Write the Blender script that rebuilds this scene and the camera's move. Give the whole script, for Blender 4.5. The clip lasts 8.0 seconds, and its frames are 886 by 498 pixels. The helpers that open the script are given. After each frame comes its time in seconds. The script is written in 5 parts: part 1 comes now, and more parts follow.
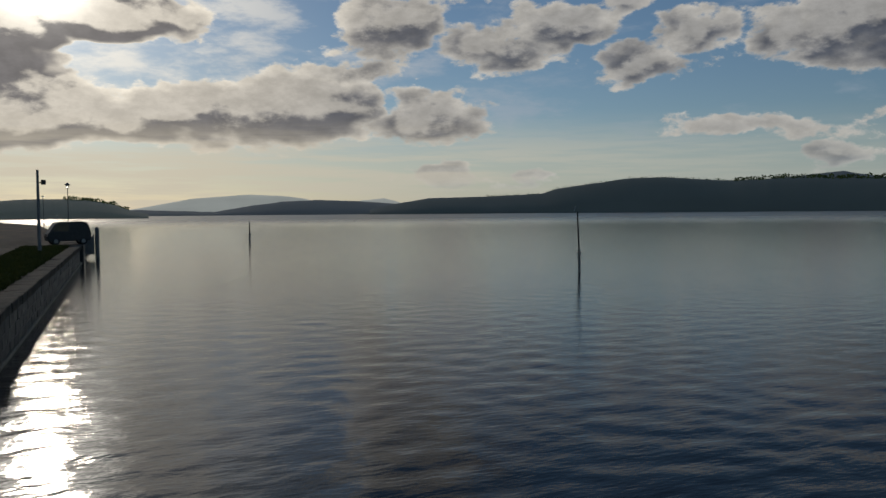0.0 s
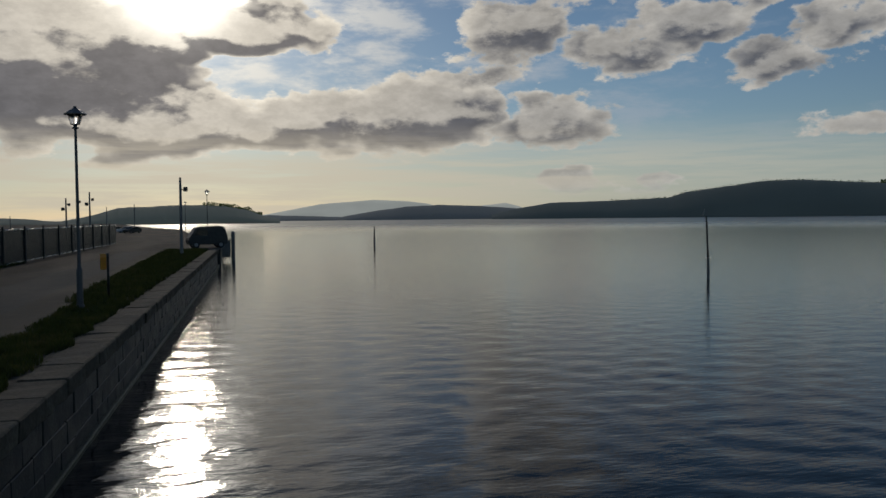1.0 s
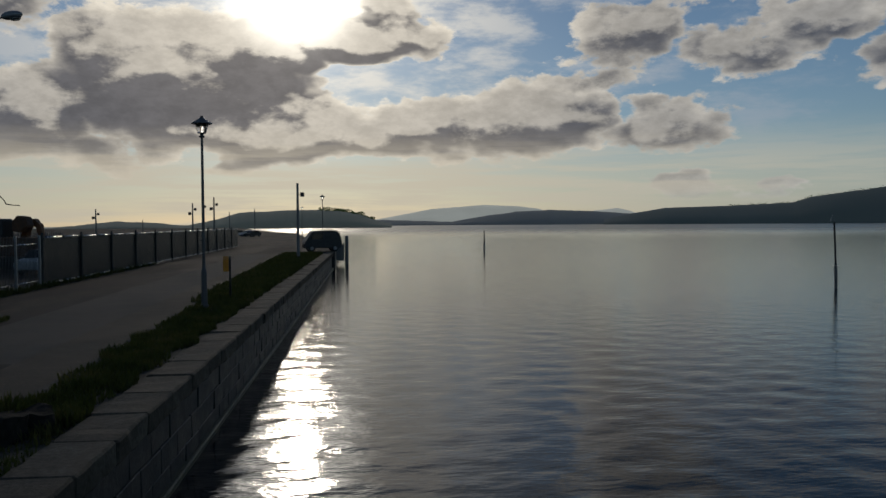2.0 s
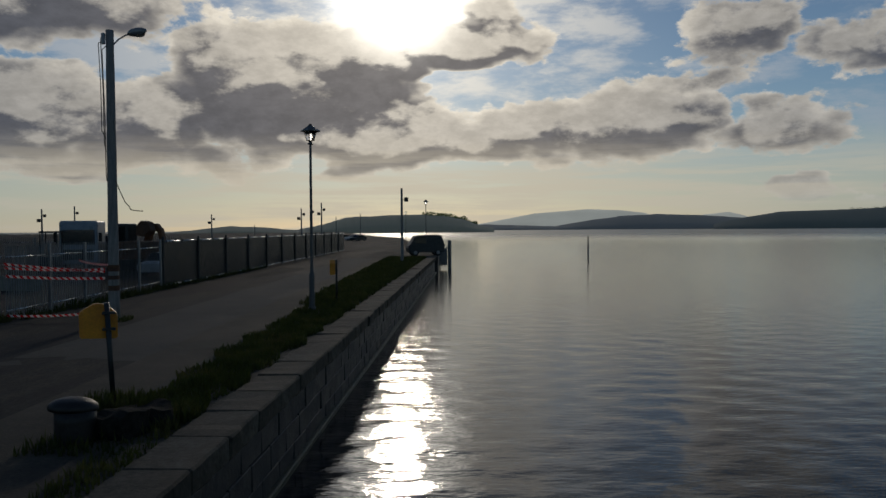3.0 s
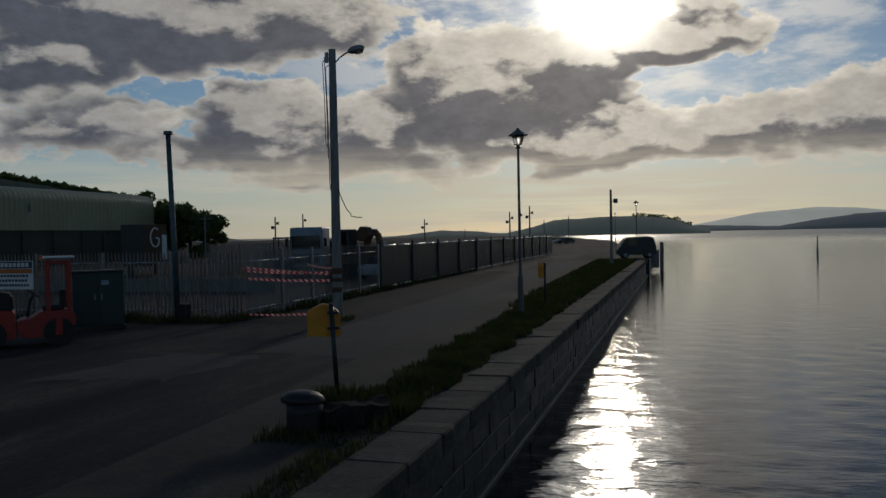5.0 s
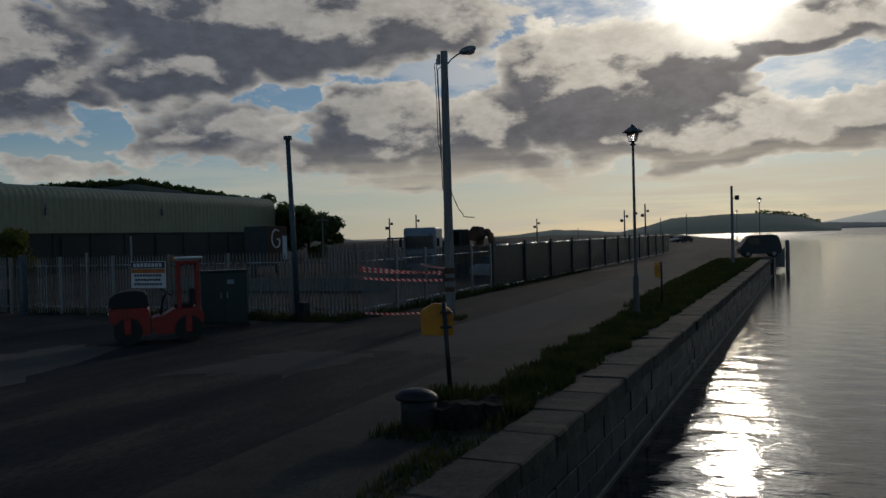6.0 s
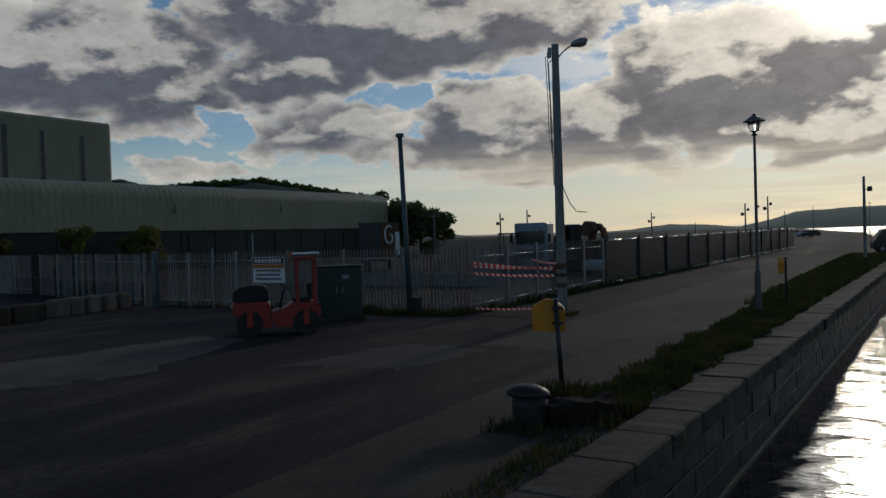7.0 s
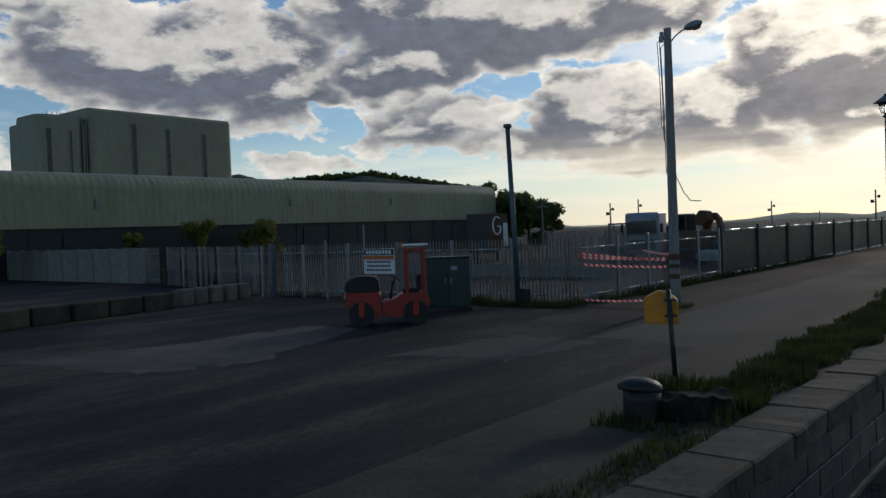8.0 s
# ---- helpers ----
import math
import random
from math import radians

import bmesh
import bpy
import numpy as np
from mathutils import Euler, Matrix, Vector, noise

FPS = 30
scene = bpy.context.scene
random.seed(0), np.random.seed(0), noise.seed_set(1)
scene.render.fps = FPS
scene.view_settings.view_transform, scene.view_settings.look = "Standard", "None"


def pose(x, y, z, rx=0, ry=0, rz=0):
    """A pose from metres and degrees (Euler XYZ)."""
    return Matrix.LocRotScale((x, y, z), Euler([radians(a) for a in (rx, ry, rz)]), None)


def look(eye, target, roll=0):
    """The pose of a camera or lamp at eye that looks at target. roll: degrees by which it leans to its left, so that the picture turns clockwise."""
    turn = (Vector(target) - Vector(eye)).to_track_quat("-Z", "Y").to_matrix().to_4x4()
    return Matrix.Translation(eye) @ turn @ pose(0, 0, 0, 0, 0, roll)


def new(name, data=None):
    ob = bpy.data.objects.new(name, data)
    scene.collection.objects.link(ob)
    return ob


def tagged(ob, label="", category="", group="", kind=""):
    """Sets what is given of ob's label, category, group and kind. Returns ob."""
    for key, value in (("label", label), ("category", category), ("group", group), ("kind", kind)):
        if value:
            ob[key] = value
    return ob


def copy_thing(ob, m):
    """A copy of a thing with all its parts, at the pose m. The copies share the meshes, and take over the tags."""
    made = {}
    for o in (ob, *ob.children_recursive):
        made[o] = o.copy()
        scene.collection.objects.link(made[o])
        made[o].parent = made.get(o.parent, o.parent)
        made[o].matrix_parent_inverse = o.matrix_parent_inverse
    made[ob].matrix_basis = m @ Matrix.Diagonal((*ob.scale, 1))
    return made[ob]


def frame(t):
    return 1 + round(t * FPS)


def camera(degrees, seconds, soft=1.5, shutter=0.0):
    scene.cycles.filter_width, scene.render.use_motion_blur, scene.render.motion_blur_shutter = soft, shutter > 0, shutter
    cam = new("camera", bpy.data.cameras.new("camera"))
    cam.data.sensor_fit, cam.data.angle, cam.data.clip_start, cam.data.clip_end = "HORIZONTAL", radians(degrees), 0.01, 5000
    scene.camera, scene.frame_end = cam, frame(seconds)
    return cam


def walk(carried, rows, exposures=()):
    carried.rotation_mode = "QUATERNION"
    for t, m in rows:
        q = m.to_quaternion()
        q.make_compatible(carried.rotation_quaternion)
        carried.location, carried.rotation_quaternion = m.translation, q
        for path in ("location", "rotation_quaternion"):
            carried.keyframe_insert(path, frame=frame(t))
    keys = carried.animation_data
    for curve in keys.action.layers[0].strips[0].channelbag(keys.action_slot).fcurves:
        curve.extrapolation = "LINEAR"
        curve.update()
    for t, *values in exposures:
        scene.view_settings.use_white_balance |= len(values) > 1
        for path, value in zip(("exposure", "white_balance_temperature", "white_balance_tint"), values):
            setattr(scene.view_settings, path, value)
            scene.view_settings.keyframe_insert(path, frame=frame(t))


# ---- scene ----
cam = camera(57.6, 8.0, soft=1.5)
EYE = (0.0, 0.0, 2.8)
# seconds, tilt, lean and heading of a camera that turns on the spot
PATH = [
    (0.0, 87.36, 0.48, -23.66), (0.5, 87.57, 0.61, -19.20), (1.0, 87.77, 0.57, -15.03), (1.5, 87.92, 0.45, -11.07),
    (3.0, 88.56, 0.40, 0.05), (3.5, 88.69, 0.49, 3.50), (4.0, 88.76, 0.69, 7.10), (4.5, 88.85, 0.91, 10.87),
    (6.0, 89.12, 1.49, 22.72), (6.5, 89.12, 1.62, 26.69), (7.0, 89.02, 1.77, 30.59), (7.5, 88.80, 1.98, 34.47),
    (8.0, 88.65, 2.16, 38.26)]
walk(cam, [(t, pose(*EYE, a, b, c)) for t, a, b, c in PATH],
     exposures=[(0.0, 0.0), (1.5, -0.08), (4.5, -0.15), (6.0, -0.15), (7.0, 0.2), (7.5, 0.55), (8.0, 0.85)])

# ---- light: low sun over the water, half behind cloud ----
SUN_AZ, SUN_EL = 3.0, 16.4          # degrees left of the quay line, degrees up
a, e = radians(SUN_AZ), radians(SUN_EL)
SUN_DIR = Vector((-math.sin(a) * math.cos(e), math.cos(a) * math.cos(e), math.sin(e)))
sun = new("sun", bpy.data.lights.new("sun", "SUN"))
sun.data.energy, sun.data.angle, sun.data.color = 0.30, radians(3.2), (1.0, 0.86, 0.68)
sun.matrix_world = look((0, 0, 60), Vector((0, 0, 60)) - SUN_DIR)

# heading and height of each cloud's middle, its half width and half height in degrees, its thickness
CLOUDS = [
    (10.9, 9.6, 7.5, 4.0, 1.62), (4.5, 11.9, 4.5, 2.0, 1.43), (-1.6, 12.8, 5.2, 1.9, 1.43), (4.5, 6.3, 9.5, 2.0, 1.49), (-5.0, 7.0, 4.5, 1.6, 1.30),
    (27.5, 7.8, 5.0, 2.5, 1.17), (20.0, 6.8, 4.5, 2.6, 1.23), (25.0, 4.3, 4.5, 0.9, 0.50), (15.5, 4.6, 3.0, 1.0, 0.50),
    (-13.2, 7.5, 4.6, 2.2, 1.23), (-22.8, 6.4, 3.5, 1.5, 0.75), (-20.3, 12.7, 2.6, 2.0, 0.55), (-17.0, 9.9, 3.0, 0.9, 0.40),
    (-28.3, 11.4, 4.0, 1.1, 0.60), (-32.5, 12.3, 2.5, 1.2, 0.60), (-37.5, 9.8, 3.0, 1.0, 0.55), (-41.5, 12.0, 2.2, 1.4, 0.60),
    (-46.5, 11.3, 2.0, 1.1, 0.50), (-50.5, 11.3, 3.6, 1.8, 0.70), (-35.6, 13.8, 1.3, 0.9, 0.50), (-45.5, 5.8, 4.5, 0.7, 0.40),
    (-50.0, 3.6, 2.2, 0.8, 0.50), (-23.5, 2.4, 2.6, 0.6, 0.50), (-29.5, 2.5, 1.0, 0.5, 0.50), (-22.0, 18.5, 4.5, 3.0, 0.60),
    (33.0, 14.9, 13.0, 3.2, 1.62), (40.5, 11.6, 5.0, 2.0, 1.23), (56.0, 11.9, 8.5, 3.4, 1.43), (49.0, 9.6, 5.0, 2.4, 0.75),
    (39.5, 7.6, 5.5, 1.5, 0.50), (33.0, 6.4, 3.0, 1.4, 0.50), (47.0, 4.9, 2.5, 0.6, 0.45), (63.0, 15.2, 5.0, 0.9, 0.40), (70.0, 6.0, 4.0, 2.0, 0.50)]
# clear lanes between them
GAPS = [(-3.0, 10.0, 6.0, 0.8), (-13.2, 12.8, 3.6, 2.3), (32.5, 10.2, 3.6, 0.9), (44.5, 7.8, 2.6, 1.4)]


class Tree:
    """Short wiring of shader nodes."""

    def __init__(self, tree):
        self.t = tree
        tree.nodes.clear()

    def node(self, kind):
        return self.t.nodes.new(kind)

    def put(self, socket, value):
        if isinstance(value, bpy.types.NodeSocket):
            self.t.links.new(value, socket)
        else:
            socket.default_value = value

    def math(self, op, a, b=0.0, c=0.0, clamp=False):
        n = self.node("ShaderNodeMath")
        n.operation, n.use_clamp = op, clamp
        for s, v in zip(n.inputs, (a, b, c)):
            self.put(s, v)
        return n.outputs[0]

    def vec(self, op, a, b=(0, 0, 0), out=0):
        n = self.node("ShaderNodeVectorMath")
        n.operation = op
        self.put(n.inputs[0], a)
        if op == "SCALE":
            self.put(n.inputs["Scale"], b)
        elif op not in ("LENGTH", "NORMALIZE"):
            self.put(n.inputs[1], b)
        return n.outputs[out]

    def noise(self, vector, scale, detail=5.0, rough=0.55, color=False):
        n = self.node("ShaderNodeTexNoise")
        self.put(n.inputs["Vector"], vector)
        n.inputs["Scale"].default_value, n.inputs["Detail"].default_value = scale, detail
        n.inputs["Roughness"].default_value = rough
        return n.outputs["Color" if color else "Fac"]

    def step(self, x, lo, hi, a=0.0, b=1.0):
        n = self.node("ShaderNodeMapRange")
        n.interpolation_type = "SMOOTHSTEP"
        for s, v in zip(n.inputs, (x, lo, hi, a, b)):
            self.put(s, v)
        return n.outputs[0]

    def mix(self, f, a, b, blend="MIX"):
        n = self.node("ShaderNodeMix")
        n.data_type, n.blend_type = "RGBA", blend
        self.put(n.inputs[0], f), self.put(n.inputs[6], a), self.put(n.inputs[7], b)
        return n.outputs[2]


def cloud_group():
    g = bpy.data.node_groups.new("cloud_density", "ShaderNodeTree")
    w = Tree(g)
    g.interface.new_socket("Way", in_out="INPUT", socket_type="NodeSocketVector")
    g.interface.new_socket("Density", in_out="OUTPUT", socket_type="NodeSocketFloat")
    g.interface.new_socket("Bulk", in_out="OUTPUT", socket_type="NodeSocketFloat")
    gi, go = w.node("NodeGroupInput"), w.node("NodeGroupOutput")
    way = gi.outputs[0]
    s = w.node("ShaderNodeSeparateXYZ")
    w.put(s.inputs[0], way)
    az = w.math("MULTIPLY", w.math("ARCTAN2", w.math("MULTIPLY", s.outputs[0], -1.0), s.outputs[1]), 57.2958)
    el = w.math("MULTIPLY", w.math("ARCSINE", s.outputs[2]), 57.2958)
    c = w.node("ShaderNodeCombineXYZ")
    w.put(c.inputs[0], az), w.put(c.inputs[1], el)
    squash = w.vec("MULTIPLY", way, (1.0, 1.0, 1.9))
    bend = w.vec("SUBTRACT", w.noise(squash, 9.0, 3.0, color=True), (0.5, 0.5, 0.5))
    p = w.vec("ADD", c.outputs[0], w.vec("MULTIPLY", bend, (9.0, 5.0, 0.0)))

    def blob(x, y, rx, ry):
        return w.vec("LENGTH", w.vec("MULTIPLY", w.vec("SUBTRACT", p, (x, y, 0)), (1 / rx, 1 / ry, 0)), out=1)
    d = None
    for x, y, rx, ry, weight in CLOUDS:
        v = w.math("MULTIPLY", w.math("SUBTRACT", 1.12, blob(x, y, rx * 1.1, ry * 1.1)), weight)
        d = v if d is None else w.math("SMOOTH_MAX", d, v, 0.12)
    d = w.math("MAXIMUM", d, -0.55)
    for x, y, rx, ry in GAPS:
        d = w.math("SUBTRACT", d, w.math("MULTIPLY", w.math("SUBTRACT", 1.0, blob(x, y, rx, ry), clamp=True), 0.8))
    swell = w.math("SUBTRACT", w.noise(squash, 11.0, 2.0, 0.5), 0.5)
    lump = w.node("ShaderNodeTexVoronoi")
    lump.feature, lump.normalize = "SMOOTH_F1", True
    w.put(lump.inputs["Vector"], w.vec("ADD", squash, w.vec("SCALE", bend, 0.06)))
    lump.inputs["Scale"].default_value, lump.inputs["Detail"].default_value = 20.0, 4.0
    lump.inputs["Roughness"].default_value, lump.inputs["Lacunarity"].default_value = 0.62, 2.3
    puff = w.math("ADD", w.math("MULTIPLY", w.math("SUBTRACT", w.noise(squash, 24.0, 9.0, 0.6), 0.5), 0.8),
                  w.math("MULTIPLY", w.math("SUBTRACT", 0.34, lump.outputs["Distance"]), 0.9))
    bulk = w.math("ADD", d, w.math("MULTIPLY", swell, 0.6))
    w.put(go.inputs[0], w.math("ADD", bulk, w.math("MULTIPLY", puff, 1.3)))
    w.put(go.inputs[1], w.math("ADD", bulk, w.math("MULTIPLY", puff, 0.5)))
    return g


def build_world():
    world = bpy.data.worlds.new("sky")
    scene.world = world
    world.use_nodes = True
    w = Tree(world.node_tree)
    way = w.vec("NORMALIZE", w.node("ShaderNodeTexCoord").outputs["Generated"])
    group = cloud_group()

    def density(v):
        n = w.node("ShaderNodeGroup")
        n.node_tree = group
        w.put(n.inputs[0], v)
        return n.outputs
    d, bulk = density(way)
    # how much cloud stands between each spot and the light, above and towards the sun
    to_sun = w.vec("ADD", w.vec("SCALE", w.vec("SUBTRACT", tuple(SUN_DIR), way), 0.05), (0.0, 0.0, 0.022))
    d2, bulk2 = density(w.vec("NORMALIZE", w.vec("ADD", way, to_sun)))
    s = w.node("ShaderNodeSeparateXYZ")
    w.put(s.inputs[0], way)
    up = s.outputs[2]
    dot = w.math("MAXIMUM", w.vec("DOT_PRODUCT", way, tuple(SUN_DIR), out=1), 0.0)
    sky = w.node("ShaderNodeTexSky")
    sky.sky_type, sky.sun_disc = "NISHITA", False
    sky.sun_elevation, sky.sun_rotation = radians(SUN_EL), radians(-SUN_AZ)
    sky.altitude, sky.air_density, sky.dust_density, sky.ozone_density = 0.0, 1.0, 0.15, 3.5
    back = w.node("ShaderNodeBackground")
    w.put(back.inputs[0], sky.outputs[0])
    back.inputs[1].default_value = 0.05
    # cloud: silver edges, grey bellies
    cover = w.step(d, 0.0, 0.2)
    low = w.step(up, 0.02, 0.04)
    cover = w.math("MULTIPLY", cover, low)
    thick = w.step(bulk, -0.12, 0.48)
    lit = w.step(w.math("SUBTRACT", d, d2), 0.0, 0.5)
    belly = w.math("MULTIPLY", w.math("POWER", thick, 0.7), w.math("MULTIPLY_ADD", lit, -0.5, 1.0), clamp=True)
    tone = w.step(w.noise(w.vec("MULTIPLY", way, (1.0, 1.0, 1.9)), 34.0, 8.0, 0.66), 0.28, 0.72, 0.86, 1.16)
    halo = w.math("POWER", dot, 16.0)
    edge = w.mix(halo, (0.53, 0.51, 0.47, 1), (1.05, 0.95, 0.78, 1))
    grey = w.mix(halo, (0.078, 0.088, 0.112, 1), (0.185, 0.172, 0.168, 1))
    cloud = w.node("ShaderNodeBackground")
    w.put(cloud.inputs[0], w.vec("SCALE", w.mix(belly, edge, grey), tone))
    # thin high cloud, lit through, thickest round the sun
    wisp = w.noise(w.vec("MULTIPLY", way, (1.0, 1.0, 3.2)), 7.0, 8.0, 0.62)
    near_sun = w.math("POWER", dot, 9.0)
    wisp = w.math("MULTIPLY", w.step(w.math("ADD", wisp, w.math("MULTIPLY", near_sun, 0.13)), 0.52, 0.72), w.step(up, 0.05, 0.12))
    high = w.node("ShaderNodeBackground")
    w.put(high.inputs[0], w.mix(halo, (0.30, 0.35, 0.42, 1), (0.85, 0.80, 0.70, 1)))
    clear = w.node("ShaderNodeMixShader")
    w.put(clear.inputs[0], w.math("MULTIPLY", wisp, w.math("MULTIPLY_ADD", near_sun, 0.5, 0.4))), w.put(clear.inputs[1], back.outputs[0]), w.put(clear.inputs[2], high.outputs[0])
    both = w.node("ShaderNodeMixShader")
    w.put(both.inputs[0], cover), w.put(both.inputs[1], clear.outputs[0]), w.put(both.inputs[2], cloud.outputs[0])
    # thin warm stratus low over the horizon, brighter towards the sun
    streak = w.noise(w.vec("MULTIPLY", way, (1.0, 1.0, 14.0)), 5.0, 5.0, 0.6)
    veil = w.math("MULTIPLY", w.step(up, 0.125, 0.05), w.step(streak, 0.38, 0.6, 0.45, 1.0))
    veil = w.math("MULTIPLY", veil, w.math("POWER", dot, 2.5))
    haze = w.node("ShaderNodeBackground")
    haze.inputs[0].default_value = (0.60, 0.53, 0.41, 1)
    low_sky = w.node("ShaderNodeMixShader")
    w.put(low_sky.inputs[0], w.math("MULTIPLY", veil, 0.95))
    w.put(low_sky.inputs[1], both.outputs[0]), w.put(low_sky.inputs[2], haze.outputs[0])
    pale = w.node("ShaderNodeBackground")
    pale.inputs[0].default_value = (0.30, 0.35, 0.37, 1)
    far_air = w.node("ShaderNodeMixShader")
    w.put(far_air.inputs[0], w.math("MULTIPLY", w.step(up, 0.12, 0.0, 0.0, 0.6), w.math("SUBTRACT", 1.0, w.math("POWER", dot, 6.0))))
    w.put(far_air.inputs[1], low_sky.outputs[0]), w.put(far_air.inputs[2], pale.outputs[0])
    # the sun's own glare through the cloud
    glare = w.node("ShaderNodeBackground")
    glare.inputs[0].default_value = (1.0, 0.95, 0.84, 1)
    thin = w.math("SUBTRACT", 1.0, w.math("MULTIPLY", w.math("MULTIPLY", cover, belly), 0.85))
    beam = w.math("ADD", w.math("MULTIPLY", w.math("POWER", dot, 900.0), 9.0), w.math("MULTIPLY", w.math("POWER", dot, 80.0), 0.25))
    w.put(glare.inputs[1], w.math("MULTIPLY", beam, thin))
    total = w.node("ShaderNodeAddShader")
    w.put(total.inputs[0], far_air.outputs[0]), w.put(total.inputs[1], glare.outputs[0])
    w.put(w.node("ShaderNodeOutputWorld").inputs[0], total.outputs[0])


build_world()

# ---- materials ----


def surface(name, colors, scale=2.0, rough=0.8, metal=0.0, bump=0.0, bump_scale=30.0, grain=0.25, stretch=(1, 1, 1), spec=0.5, spread=0.16):
    """Two or three colours mottled at a coarse scale, with fine grain and relief, at real size."""
    m = bpy.data.materials.new(name)
    m.use_nodes = True
    w = Tree(m.node_tree)
    at = w.node("ShaderNodeTexCoord").outputs["Object"]
    rnd = w.node("ShaderNodeObjectInfo").outputs["Random"]
    at = w.vec("ADD", w.vec("MULTIPLY", at, stretch), w.vec("SCALE", (17.0, 9.0, 5.0), rnd))
    coarse, fine = w.noise(at, scale, 6.0, 0.62), w.noise(at, bump_scale, 4.0, 0.65)
    ramp = w.node("ShaderNodeValToRGB")
    w.put(ramp.inputs[0], coarse)
    els = ramp.color_ramp.elements
    els[0].position, els[1].position = 0.5 - spread, 0.5 + spread
    els[0].color, els[1].color = (*colors[0], 1), (*colors[-1], 1)
    if len(colors) == 3:
        els.new(0.5).color = (*colors[1], 1)
    dark = w.step(fine, 0.3, 0.7, 1.0 - grain, 1.0 + grain)
    col = w.vec("SCALE", ramp.outputs[0], w.math("MULTIPLY", dark, w.math("MULTIPLY_ADD", rnd, 0.16, 0.92)))
    b = w.node("ShaderNodeBsdfPrincipled")
    w.put(b.inputs["Base Color"], col)
    b.inputs["Metallic"].default_value = metal
    b.inputs["Specular IOR Level"].default_value = spec
    w.put(b.inputs["Roughness"], w.step(coarse, 0.3, 0.7, max(rough - 0.1, 0.02), min(rough + 0.1, 1.0)))
    if bump:
        n = w.node("ShaderNodeBump")
        n.inputs["Strength"].default_value, n.inputs["Distance"].default_value = 0.8, bump
        w.put(n.inputs["Height"], w.math("ADD", fine, w.math("MULTIPLY", coarse, 0.7)))
        w.put(b.inputs["Normal"], n.outputs[0])
    w.put(w.node("ShaderNodeOutputMaterial").inputs[0], b.outputs[0])
    return m


def water_material():
    m = bpy.data.materials.new("sea_water")
    m.use_nodes = True
    w = Tree(m.node_tree)
    at = w.node("ShaderNodeTexCoord").outputs["Object"]
    b = w.node("ShaderNodeBsdfPrincipled")
    b.inputs["Base Color"].default_value = (0.004, 0.009, 0.014, 1)
    b.inputs["IOR"].default_value, b.inputs["Specular IOR Level"].default_value = 1.33, 0.32
    # sheltered by the quay, wind-roughened further out
    w.put(b.inputs["Roughness"], w.step(w.vec("LENGTH", at, out=1), 120.0, 600.0, 0.03, 0.28))
    big = w.noise(w.vec("MULTIPLY", at, (0.42, 1.0, 1.0)), 2.8, 3.0, 0.55)
    small = w.noise(w.vec("MULTIPLY", at, (0.42, 1.0, 1.0)), 8.0, 4.0, 0.55)
    n = w.node("ShaderNodeBump")
    n.inputs["Strength"].default_value, n.inputs["Distance"].default_value = 1.0, 0.018
    w.put(n.inputs["Height"], w.math("ADD", big, w.math("MULTIPLY", small, 0.35)))
    w.put(b.inputs["Normal"], n.outputs[0])
    w.put(w.node("ShaderNodeOutputMaterial").inputs[0], b.outputs[0])
    return m


def haze_glow_material(name, color, glow):
    """Far mountains and hills: the bright air between is put into colour and emission."""
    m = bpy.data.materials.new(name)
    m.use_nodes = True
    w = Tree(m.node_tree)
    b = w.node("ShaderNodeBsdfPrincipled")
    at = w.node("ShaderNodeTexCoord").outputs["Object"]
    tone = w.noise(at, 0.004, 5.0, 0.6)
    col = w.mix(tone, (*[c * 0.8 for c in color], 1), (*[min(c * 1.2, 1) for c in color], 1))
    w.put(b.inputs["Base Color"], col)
    # the same colour is emitted, standing in for haze
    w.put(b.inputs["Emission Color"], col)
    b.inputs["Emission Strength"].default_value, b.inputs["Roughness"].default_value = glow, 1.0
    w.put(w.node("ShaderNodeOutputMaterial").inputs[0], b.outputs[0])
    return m


